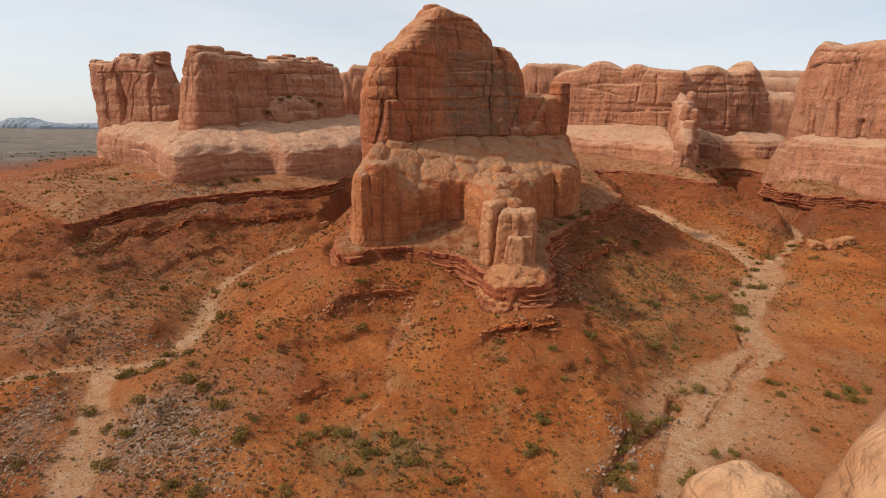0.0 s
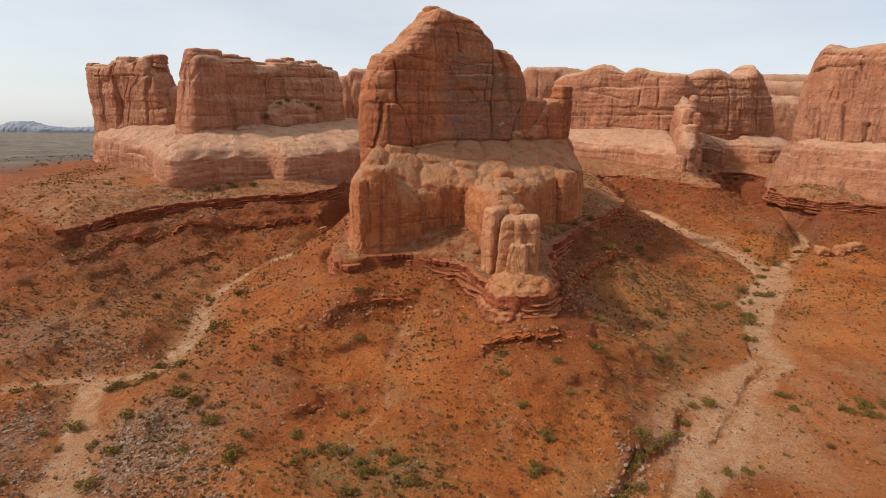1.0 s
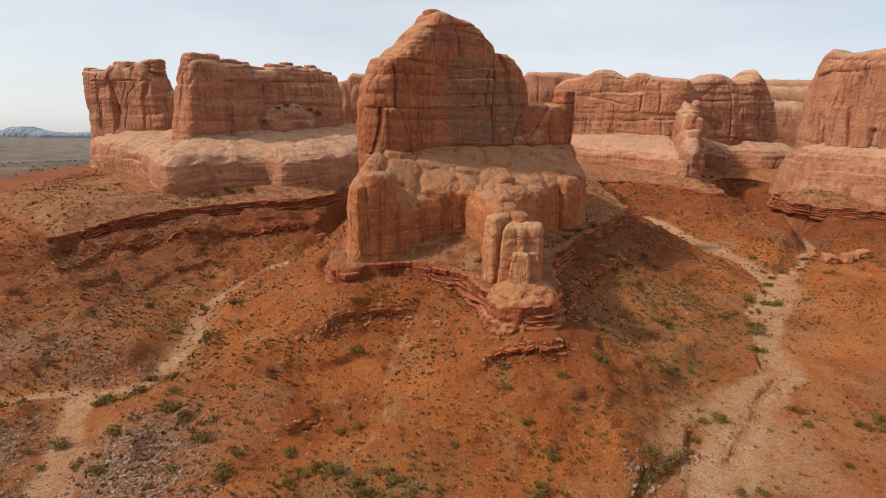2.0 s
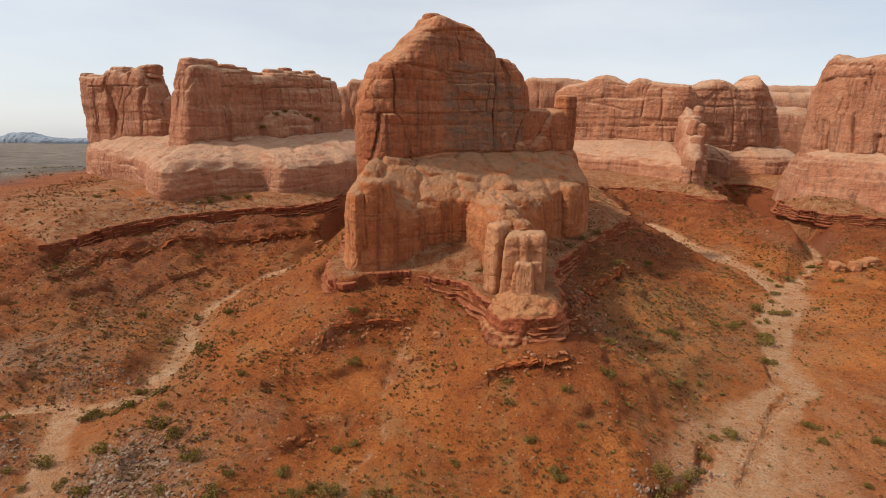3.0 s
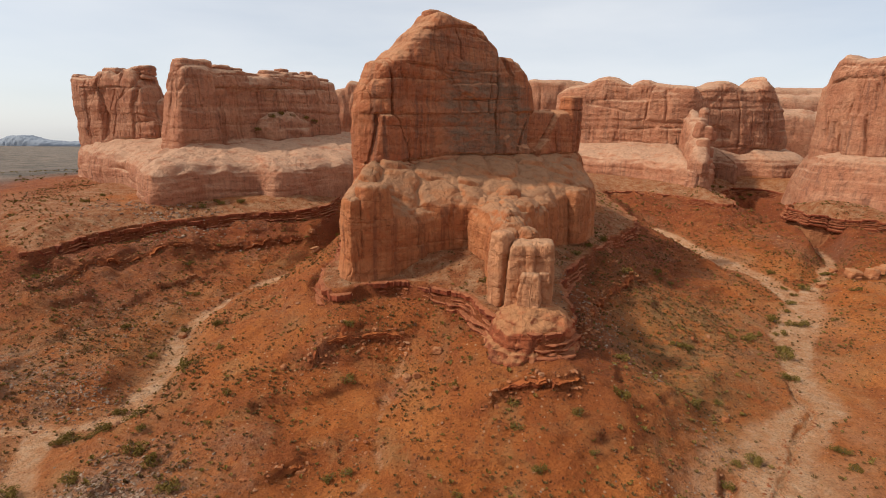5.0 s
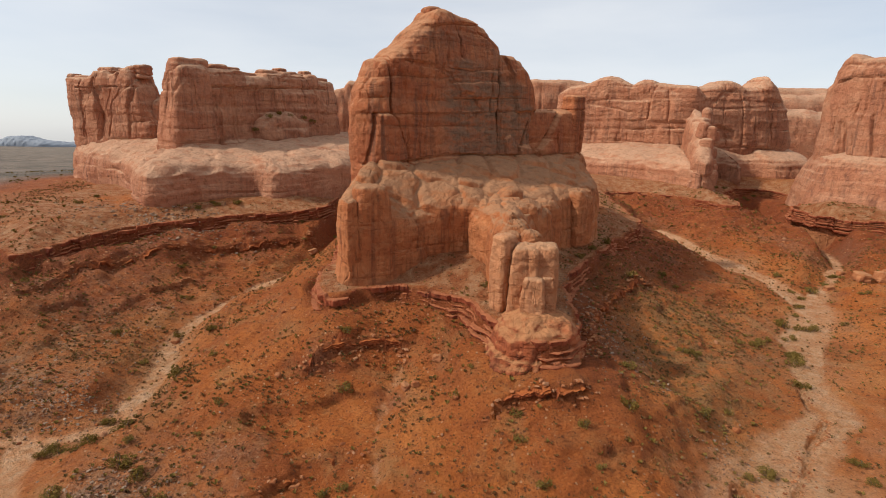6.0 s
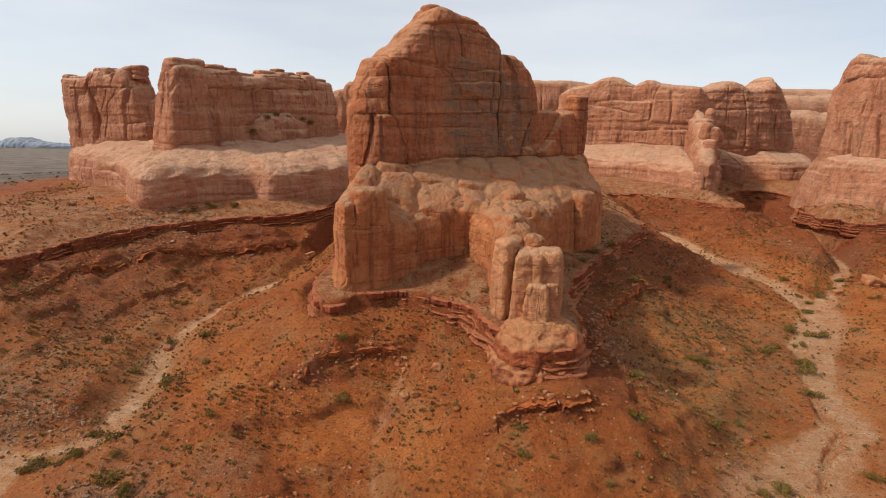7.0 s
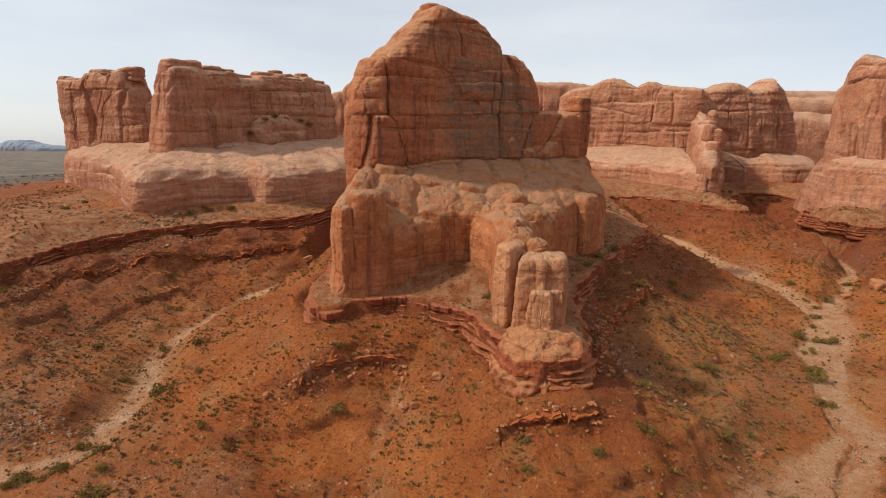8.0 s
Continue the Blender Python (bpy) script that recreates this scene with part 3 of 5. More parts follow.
def ledge_gap(p):
    """Where talus buries the ledge it shows little."""
    x, y = p[:, 0], p[:, 1]
    bare = smooth(-36, -27, x) * smooth(62, 48, x) * smooth(200, 170, y)
    return np.maximum(0.5 + 0.5 * smooth(-0.35, 0.0, fbm(p / 15, 2, 318)), bare)


def ground(x, y, masks=False):
    """Height of the ground over level beds."""
    x, y = np.asarray(x, float), np.asarray(y, float)
    p = np.stack([x, y, x * 0], 1)
    big, med, small = fbm(p / 22, 3, 301), fbm(p / 6, 3, 311), fbm(p / 1.6, 3, 321)
    d = to_bench(x, y) + 2.1 * fbm(p / 9, 3, 312)
    lip = lip_height(x, y)
    ledge = ledge_height(x, y) * smooth(-140, -116, x) * (0.85 + 0.4 * big) * ledge_gap(p)
    floor = -2.6 + 2.0 * smooth(80, 130, y) + 0.055 * np.maximum(x - 88, 0) + 0.035 * np.maximum(-x - 85, 0)
    reach = 16 + 12 * smooth(-60, -110, x) + 5 * smooth(60, 120, x)
    rib = fbm(np.stack([x / 13, y / 13, x * 0], 1), 2, 331)
    dd = np.maximum(d, 0) * (1 + 0.30 * rib)
    talus = floor + (lip - ledge - floor) / (1 + (dd / reach) ** 2.1)
    # soft beds crop out of the slope as low broken steps
    k = (talus + 1.6 * big + 0.5 * med + 40) / 3.6
    fr = k - np.floor(k)
    crop = smooth(-0.05, 0.3, fbm(p / 9, 3, 341)) * smooth(3, 9, d) * smooth(0.5, 3.0, talus - floor)
    talus = talus + 1.3 * crop * (smooth(0.86, 0.97, fr) - fr)
    for i, (pts, tall) in enumerate(SCARPS):
        tall = tall if i < 8 else 0.4 * tall
        q, s, side = to_side(x, y, curve(pts, 40), 0.9 * med + 0.5 * small)
        talus = talus + tall * smooth(-0.3, 0.3, side) * np.exp(-np.maximum(side, 0) / 7.0) * smooth(0, 0.12, s) * smooth(1, 0.88, s) * (q < 30)
    on = lip + 4.2 * smooth(0, 15, -d) + 1.2 * smooth(15, 60, -d) * big
    on = on + 1.0 * np.exp(-((x - 22) ** 2 + (y - 114) ** 2) / 70)
    h = np.where(d < 0, on, np.where(d < 1.2, on + (talus - on) * smooth(0, 1.2, d), talus))
    off = smooth(0, 8, d)
    ridged = 0.5 - np.abs(fbm(p / 3.6, 3, 381))
    h = h + off * (0.9 * big + 0.9 * med + 1.0 * ridged * smooth(-0.3, 0.3, big + 0.3)) + 0.26 * small * off + 0.16 * small * (1 - off) + (1 - off) * 0.3 * med
    wash = np.zeros(len(x))
    for pts, width, z0, z1 in WASHES:
        c = curve(pts, 70)
        q, s = to_line(x, y, c)
        w = width * (0.55 + 0.75 * smooth(-0.4, 0.6, fbm(p / 19, 2, 351))) + 1.2 * med
        zf = z0 + (z1 - z0) * s + 0.12 * med
        h = zf + (h - zf) * smooth(w * 0.5, w * 0.5 + (13.0 if width > 11 else 7.0), q)
        h = h + 0.5 * smooth(w * 0.45, w * 0.6, q) * (1 - smooth(w * 0.6, w * 0.6 + 5, q))
        edge = q + 0.8 * small + 0.8 * med
        wash = np.maximum(wash, (1 - smooth(w * 0.36, w * 0.62, edge)) * (0.75 + 0.25 * smooth(-0.3, 0.3, med)))
        wash = np.maximum(wash, (0.7 if width > 6 else 0.2) * (1 - smooth(w * 0.5, w * (1.9 if width > 6 else 1.5), edge)) * smooth(-0.35, 0.25, big) * (1 - 0.8 * smooth(0.33, 0.5, s)))
    gq, _ = to_line(x, y, curve(GULCH, 40))
    gq = gq + 1.1 * med + 0.5 * small
    h = h - 1.1 * (1 - smooth(0.3, 1.3, gq))
    cq, _ = to_line(x, y, curve(CRACK, 50))
    h = h - 1.1 * (1 - smooth(0.1, 0.75, cq + 0.7 * small + 0.5 * med))
    rq, _ = to_line(x, y, curve(RILL, 50))
    h = h - 0.5 * (1 - smooth(0.4, 2.0, rq + 0.5 * med))
    wash = np.maximum(wash, 0.55 * (1 - smooth(0.2, 1.3, rq + 1.6 * small + 1.2 * med)))
    wash = np.maximum(wash, 0.30 * np.exp(-((x - 80) / 24) ** 2 - ((y - 98) / 26) ** 2) * smooth(-0.6, 0.2, med + big))
    if not masks:
        return h
    rub = 0.9 * np.exp(-((x + 76) / 6) ** 2 - ((y - 84) / 12) ** 2) + np.exp(-((x + 50) / 13) ** 2 - ((y - 84) / 20) ** 2) + 0.7 * np.exp(-((x + 95) / 22) ** 2 - ((y - 122) / 12) ** 2) + 0.25 * np.exp(-((x + 88) / 30) ** 2 - ((y - 165) / 30) ** 2)
    rub = rub + 0.15 * (1 - smooth(1, 4, gq)) + 0.3 * smooth(0.1, 0.5, fbm(p / 11, 3, 361)) * smooth(0, 10, d)
    grass = 1.3 * np.exp(-((x + 9) / 13) ** 2 - ((y - 76) / 8) ** 2) + 0.45 * np.exp(-((x + 80) / 30) ** 2 - ((y - 140) / 18) ** 2) + 0.7 * np.exp(-((x - 75) / 22) ** 2 - ((y - 150) / 25) ** 2) + 0.7 * np.exp(-((x - 58) / 16) ** 2 - ((y - 122) / 18) ** 2)
    bench = smooth(0.3, -1.2, d) * smooth(-215, -150, x + 12 * med) * smooth(-0.75, 0.25, big + 0.5 * med + 0.2 * small + 1.8 * np.exp(-np.abs(d) / 5))
    shale = smooth(-1, 0.5, d) * (1 - smooth(6, 26 + 30 * np.maximum(smooth(-40, -75, x), smooth(55, 90, x)), d + 8 * big + 4 * med)) * smooth(-150, -118, x)
    # stronger on both flanks: their shade is put into the shale's dark red
    shale = shale * (0.35 + 0.65 * np.maximum(smooth(20, 45, x), smooth(-25, -60, x)) + 0.35 * (1 - smooth(1, 6, d)))
    shale = np.maximum(shale, 0.75 * smooth(-135, -175, x + 10 * big))
    return h, wash, np.clip(shale, 0, 1), np.clip(rub, 0, 1), np.clip(grass, 0, 1), np.clip(bench, 0, 1)


def settled(x, y):
    """True places on the ground, after the dip and the fall to the plain."""
    x, y = np.asarray(x, float), np.asarray(y, float)
    return onto_plain(dipped(np.stack([x, y, ground(x, y)], 1)))


def onto_plain(v):
    r = np.hypot(v[:, 0], v[:, 1])
    far = 22 - 40 * smooth(300, 3800, r) + 5.0 * fbm(np.stack([v[:, 0] / 160, v[:, 1] / 160, r * 0], 1), 3, 371)
    k = smooth(390, 700, r)
    v = v.copy()
    v[:, 2] = v[:, 2] * (1 - k) + far * k
    return v


def spaced(a, b, step, low, high):
    mid = np.arange(a, b, step)
    up, dn = [b], [a]
    g = step
    while up[-1] < high:
        g *= 1.09
        up.append(up[-1] + g)
    g = step
    while dn[-1] > low:
        g *= 1.09
        dn.append(dn[-1] - g)
    return np.r_[dn[:0:-1], mid, up]


gx, gy = spaced(-125, 165, 0.68, -4600, 4600), spaced(56, 270, 0.68, -4600, 4700)
GX, GY = (w.ravel() for w in np.meshgrid(gx, gy, indexing="ij"))
gh, g_wash, g_shale, g_rub, g_grass, g_bench = ground(GX, GY, True)
gv = onto_plain(dipped(np.stack([GX, GY, gh], 1)))
gme = mesh_from("ground", gv, grid_faces(len(gx), len(gy)), True, (SOIL,))
far = np.hypot(GX, GY)
g_plain = np.maximum(smooth(-130, -190, GX), smooth(600, 700, far)) * smooth(350, 440, far + 25 * fbm(np.stack([GX / 40, GY / 40, GX * 0], 1), 2, 381))
for key, val in (("wash", g_wash), ("shale", g_shale), ("rubble", g_rub), ("grass", g_grass), ("bench", g_bench), ("plain", g_plain)):
    gme.attributes.new(key, "FLOAT", "POINT").data.foreach_set("value", val.astype(np.float32))
tagged(new("ground", gme), "orange-red desert soil with pale dry washes", "ground", kind="structure")


def ledge_strip(name, line, n, top, tall, wander, beds, jut, block, label, ends, seed, cap=True):
    """A broken shale ledge along a plan line, its face to the right of it: thin beds, each jutting out by its own amount and broken into blocks."""
    c = curve(line, n)
    t = np.gradient(c, axis=0)
    t /= np.linalg.norm(t, axis=1, keepdims=True)
    out = np.stack([t[:, 1], -t[:, 0]], 1)
    p0 = np.stack([c[:, 0], c[:, 1], c[:, 0] * 0], 1)
    c = c - out * wander(p0)[:, None]
    run = np.r_[0, np.cumsum(np.linalg.norm(np.diff(c, axis=0), axis=1))]
    tall = tall(c[:, 0], c[:, 1]) * (1 + 0.25 * fbm(p0 / 15, 2, 402))
    if ends:
        tall = tall * smooth(0, 0.2, run / run[-1]) * smooth(1, 0.8, run / run[-1]) * smooth(-0.35, 0.2, fbm(p0 / 3, 2, seed)) * 1.2
    zs, os = [0 * run, 0.06 * tall / (tall.max() + 0.01)], [-0.7 + 0 * run - (0 if cap else 0.9), -0.35 + 0 * run]
    bent = run + 5.0 * fbm(np.stack([run / 13, run * 0 + 2.2, run * 0], 1), 2, seed + 70)
    line3 = lambda step, k: np.stack([run / step, run * 0 + 7.3 * k, run * 0 + 0.5], 1)
    sag = [0.35 * (b - a) * fbm(line3(7.0, k + 40), 2, seed + 90) for k, (a, b) in enumerate(zip(beds[:-1], beds[1:]))] + [0 * run]
    for k in range(len(beds) - 1):
        e, own = cells(np.stack([bent / (block * (0.7 + 0.9 * hash01(np.array([k]), np.array([3]), np.array([1]), seed)[0])), run * 0 + 3.5, run * 0 + 0.5], 1), seed + k)
        broken = smooth(-0.1, 0.3, fbm(line3(9.0, k), 2, seed + 30))
        o = jut * (0.30 + 0.20 * k + 1.0 * fbm(line3(5.0, k), 3, seed + 20 + k) + 0.45 * fbm(line3(0.9, k), 2, seed + 50 + k) + broken * ((1.2 if k == 0 else 0.7) * (own - 0.5) - 0.45 * (1 - smooth(0.02, 0.2, e))) + (0.25 if k == 0 else -0.55 * (k % 2)))
        a, b = beds[k] + sag[k] * (k > 0), beds[k + 1] + sag[k + 1]
        for f, rear in ((a + 0.010, 0.15), (a + 0.03, 0.0), (0.5 * (a + b), 0.05), (b - 0.03, 0.10), (b - 0.010, 0.6)):
            zs.append(0.06 - f * tall)
            os.append(o - jut * rear)
    zs.append(-1.05 * tall - 0.5 * jut)
    os.append(-1.0 * jut + 0 * run)
    nv = len(zs)
    g = np.zeros((len(c), nv, 3))
    ztop = top(c[:, 0], c[:, 1], out)
    e, own = cells(np.stack([run / 5.5, run * 0 + 1.5, run * 0 + 0.5], 1), seed + 60)
    ztop = ztop - (0.16 if cap else 0.0) * tall * smooth(0.45, 0.8, own) * smooth(0.0, 0.1, e)
    if ends:
        ztop = ztop - 0.5 * (1 - smooth(0.25, 0.7, tall))
    for j in range(nv):
        g[:, j, :2] = c + out * os[j][:, None]
        g[:, j, 2] = ztop + zs[j]
    g[:, 0, 2] = ground(g[:, 0, 0], g[:, 0, 1]) - 0.1
    p = g.reshape(-1, 3)
    p[:, :2] += 0.15 * jut * np.stack([fbm(p / 0.9, 2, 420), fbm(p / 0.9, 2, 421)], 1)
    f = grid_faces(len(c), nv)
    me = mesh_from(name, dipped(p), f, False, (LEDGE if cap else SCARP, LIP))
    me.polygons.foreach_set("material_index", ((f[:, 0] % nv) < (1 if cap else 0)).astype(np.int32))
    tagged(new(name, me), label, "rock ledge", kind="structure")


def lip_top(x, y, out):
    return lip_height(x, y) + 0.3 * fbm(np.stack([x / 6, y / 6, x * 0], 1), 3, 311) + 1.0 * np.exp(-((x - 22) ** 2 + (y - 114) ** 2) / 70)


rim_part = RIM_LINE[(RIM_LINE[:, 0] > -122) & (RIM_LINE[:, 0] < 300)]
ledge_strip("rim_ledge", rim_part[::4], 2200, lip_top, lambda x, y: 1.25 * ledge_height(x, y), lambda p: 2.1 * fbm(p / 9, 3, 312),
            [0.0, 0.20, 0.27, 0.36, 0.41, 0.52, 0.58, 0.70, 0.80, 1.0], 1.25, 3.2, "dark red layered shale ledge along the bench edge", False, 440)
for i, (pts, tall) in enumerate(SCARPS[:8]):
    ledge_strip("slope_ledge", pts, 110, lambda x, y, out: ground(x - out[:, 0] * 0.9, y - out[:, 1] * 0.9) - 0.62, lambda x, y: 0.0 * x + 0.42 * tall,
                lambda p: 0.9 * fbm(p / 6, 3, 311) + 0.5 * fbm(p / 1.6, 3, 321), [0.0, 0.30, 0.42, 0.7, 1.0], 0.42, 1.8, "low broken red shale ledge across the slope", True, 470 + 5 * i, False)

# ---- the tower ----
def foot_of(x, y):
    return tuple(settled([x], [y])[0])


tower = thing("rock_tower", "tall red-brown sandstone butte standing on the bench", "rock tower", at=foot_of(20, 165))
TOWER_FOOT = [(-21.5, 154, 1), (-21, 146, 0.5), (-18.5, 140.3, 0), (-12.5, 140.8, -0.6), (-7, 143.5, -1.6), (-2, 146.8, -2.2), (3, 150, -1.6), (8, 152.2, -0.6), (13, 152.5, 0), (20, 152, -0.5),
              (27, 155, -1), (34, 160, -0.5), (40, 164.5, 0), (47, 170, 0), (53, 176, 0), (58, 186, 0), (62, 202, 0), (64, 220, 0), (56, 232, 0), (38, 224, 0), (15, 208, 0), (-8, 192, 1), (-20, 172, 1)]
SPINE = [(-14, 160), (10, 176), (35, 192), (56, 206)]
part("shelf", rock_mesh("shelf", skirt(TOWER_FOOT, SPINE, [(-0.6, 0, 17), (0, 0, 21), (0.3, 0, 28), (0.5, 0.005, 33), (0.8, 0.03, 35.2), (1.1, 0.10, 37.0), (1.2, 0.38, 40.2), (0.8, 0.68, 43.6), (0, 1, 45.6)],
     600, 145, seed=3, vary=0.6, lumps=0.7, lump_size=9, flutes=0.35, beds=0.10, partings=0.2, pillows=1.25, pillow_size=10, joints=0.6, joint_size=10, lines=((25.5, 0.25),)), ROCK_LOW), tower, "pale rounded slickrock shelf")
RIDGE_FOOT = [(8, 164, 1), (11, 156, 0.8), (12.8, 151, 0.6), (14.2, 146, 0.3), (15.4, 141, -0.2), (15.6, 136, -0.8), (15.8, 131, -1.0), (16.4, 127.5, -1.2), (19.5, 126, -1.3), (23.6, 127, -1.2), (25.6, 131, -1), (26.6, 137, -0.6),
              (28.4, 144, 0), (31.5, 150, 0.3), (36, 156, 0.6), (37, 166, 1), (24, 172, 1)]
part("ridge", rock_mesh("ridge", skirt(RIDGE_FOOT, [(23, 165), (22, 152), (20.8, 141), (20, 131)], [(-0.5, 0, 17), (0, 0, 21), (0.25, 0, 28), (0.5, 0.02, 32), (0.9, 0.14, 34.4), (1.0, 0.45, 36.2), (0.6, 0.8, 37.0), (0, 1, 37.2)],
     460, 120, seed=24, vary=0.5, lumps=0.6, lump_size=6, flutes=0.45, beds=0.10, partings=0.2, pillows=0.95, pillow_size=6.5, joints=0.7, joint_size=5.5), ROCK_LOW), tower, "pale rounded slickrock rib")
TW = [(-17, 158), (57, 206)]
TOWER_TOP = [(2.4, 50), (2.9, 57.7), (3.3, 60.8), (4.0, 62.4), (5.0, 65.5), (6.2, 68.0), (7.2, 69.8), (9.1, 72.6), (11.9, 73.4), (13.9, 75.7), (16.3, 77.3), (18.2, 79.0), (20.2, 81.3), (22.3, 83.0), (24.5, 84.6), (26.0, 86.4), (27.6, 87.2), (30.4, 87.2),
             (32.6, 86.6), (35.5, 86.4), (38.3, 86.0), (42.1, 84.8), (44.5, 84.0), (45.1, 82.6), (47.7, 80.9), (49.3, 79.8), (49.7, 78.0), (51.9, 76.7), (55.8, 76.4), (56.8, 75.5), (59.3, 75.5), (61.5, 73.6), (62.3, 71.9), (63.7, 69), (64.7, 66), (65.9, 59.5), (68.9, 54)]


def along(line, a, b, push=0.0):
    """The stretch a..b metres along a straight plan line, pushed out towards the flight by push metres."""
    p, q = np.asarray(line[0], float), np.asarray(line[1], float)
    d = (q - p) / np.linalg.norm(q - p)
    o = np.array([d[1], -d[0]]) * push
    return [tuple(p + d * a + o), tuple(p + d * b + o)]


TOWER_CRACKS = [  # lines on the wall (metres along, height), half width, depth
    ([(9.7, 73.5), (10.7, 71.9), (10.9, 66.3), (10.4, 57.9)], 0.55, 1.6), ([(5.7, 69.8), (5.5, 64.6), (5.5, 58.6)], 0.4, 0.7), ([(6.6, 58.0), (6.1, 54.0), (5.3, 49.0), (4.5, 44.6)], 0.6, 1.6),
    ([(-0.8, 58.1), (22.2, 58.1), (46.4, 58.7), (76.7, 59.5)], 0.26, 0.5), ([(10.6, 58), (12.4, 55.8), (13.7, 51.5), (14.9, 47.4), (16, 44)], 0.5, 1.0), ([(1.6, 44.7), (8.5, 44.7), (18.2, 45.4), (28.6, 46.5), (42.2, 45.7), (78.3, 44.6)], 0.7, 1.3),
    ([(32.2, 81.8), (33.4, 78.4), (33.7, 73.7)], 0.45, 1.0), ([(24.3, 80.5), (24.2, 75.4), (24.9, 71.6)], 0.4, 0.6), ([(11.5, 71.9), (18.2, 71.7), (25.1, 71.3), (30.3, 68.6), (32.9, 64.6)], 0.35, 0.5),
    ([(48.8, 75.6), (48.1, 71.1), (48.0, 64.2), (47.3, 58.9), (48.2, 51.7), (48.0, 45.8)], 0.55, 1.4), ([(45.7, 71.8), (45.3, 65.0), (44.5, 58.9)], 0.4, 0.8),
    ([(52.2, 75.4), (53.5, 70.5), (54.1, 64.3), (55.2, 58.9)], 0.6, 1.6), ([(61.1, 56.7), (58.8, 52.4), (57.6, 47.3)], 0.55, 1.2), ([(19.1, 81.8), (24.9, 81.4), (32.0, 82.7), (40.2, 83.1)], 0.5, 0.7),
    ([(40.7, 81.2), (44.9, 79.0)], 0.4, 0.6), ([(30.2, 70.6), (38.9, 70.2), (47.6, 71.4)], 0.35, 0.4), ([(30.3, 66.7), (48.3, 67.7)], 0.35, 0.45), ([(28.4, 79.5), (28.9, 76), (28.6, 72)], 0.35, 0.5),
    ([(20.5, 57), (20.9, 51), (20.2, 46)], 0.3, 0.35), ([(36.4, 57), (36.0, 52)], 0.3, 0.35), ([(15, 69), (15.2, 64)], 0.3, 0.3), ([(31, 62.2), (47.8, 62.8)], 0.3, 0.4),
]
TOWER_PLATES = [  # outlines on the wall, metres proud, width of the edge
    ([(6.7, 57.9), (10.6, 57.9), (12.2, 55.8), (13.5, 51.5), (14.7, 47.4), (15.8, 43.0), (4.5, 43.0), (6.1, 53.2)], 1.2, 0.45), ([(33.6, 63.8), (35.1, 64.4), (38.0, 63.6), (41.6, 59.2), (33.8, 58.8)], -0.7, 0.3),
    ([(52.2, 76.4), (55.6, 77.1), (62, 68), (68, 59.0), (55.2, 58.9)], 0.9, 0.5), ([(48.8, 77.6), (52.2, 77.4), (54.5, 58.9), (47.8, 58.9)], -0.5, 0.4), ([(57.0, 48.2), (62.4, 47.7), (63.2, 43), (57.3, 43)], 1.3, 0.4),
    ([(50.7, 50.7), (52.9, 51.6), (55.4, 48.7), (56.2, 43), (51.0, 43)], 1.2, 0.5), ([(-2, 58.4), (30, 58.5), (69, 59.2), (69, 66), (60, 72), (30, 69), (12, 72), (-2, 71)], 0.35, 0.3), ([(10.9, 71.7), (25, 71.2), (33, 64.5), (33, 58.6), (10.6, 58.4)], -0.45, 0.35),
    ([(31, 70.5), (47.6, 71.4), (47.4, 67.6), (30.4, 66.8)], -0.35, 0.25), ([(31, 62.4), (47.6, 62.9), (47.3, 59), (33, 58.9)], -0.3, 0.25), ([(18, 81.6), (25, 81.3), (32, 82.6), (42, 83.2), (46, 90), (18, 92)], 0.8, 0.3),
    ([(33.6, 82.0), (44.5, 80.2), (49.5, 76), (48.6, 71.6), (33.9, 73)], -0.3, 0.35), ([(63.4, 57.8), (60.2, 53), (59.2, 48.5), (64, 48.2), (70, 51), (76, 58.6)], -0.8, 0.5), ([(20.8, 57.8), (36.2, 58.2), (36, 49), (20.4, 48)], -0.25, 0.3),
]
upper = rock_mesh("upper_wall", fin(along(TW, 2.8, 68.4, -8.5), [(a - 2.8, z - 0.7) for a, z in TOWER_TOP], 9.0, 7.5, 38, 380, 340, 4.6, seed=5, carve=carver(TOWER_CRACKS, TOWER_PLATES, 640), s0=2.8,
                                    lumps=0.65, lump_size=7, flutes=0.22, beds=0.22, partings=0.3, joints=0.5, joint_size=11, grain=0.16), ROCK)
co = np.zeros(len(upper.vertices) * 3, np.float32)
upper.vertices.foreach_get("co", co)
level_co = (co.reshape(-1, 3) - [0, 0, EYE]) @ DIP + [0, 0, EYE]
way = (np.array(TW[1], float) - TW[0]) / np.linalg.norm(np.array(TW[1], float) - TW[0])
ws, wz = (level_co[:, :2] - TW[0]) @ way, level_co[:, 2]
wob = 2.5 * fbm(np.stack([ws / 7, wz / 7, ws * 0], 1), 3, 655)
# grey patina patch, plus shade under the jutting cap painted as a band
varnish_and_shade = smooth(-3, 3, inside_of(ws + wob, wz + wob, [(29, 73), (48, 74), (62, 60), (66, 46), (30, 45), (27, 62)])) + 0.55 * smooth(-2, 2, inside_of(ws + wob, wz, [(18, 81), (44, 80), (48, 76), (20, 76)]))
upper.attributes.new("varnish_and_shade", "FLOAT", "POINT").data.foreach_set("value", np.clip(varnish_and_shade, 0, 1).astype(np.float32))
part("upper_wall", upper, tower)
WING_CRACKS = [([(77.2, 59.6), (72.8, 55.5), (69.8, 51.3), (65.7, 46.7)], 0.6, 1.5), ([(60, 59.2), (90, 59.8)], 0.35, 0.6), ([(62, 45.0), (92, 44.6)], 0.6, 1.2), ([(83.2, 60), (83.6, 45)], 0.5, 1.5), ([(74, 53), (75, 46)], 0.35, 0.5)]
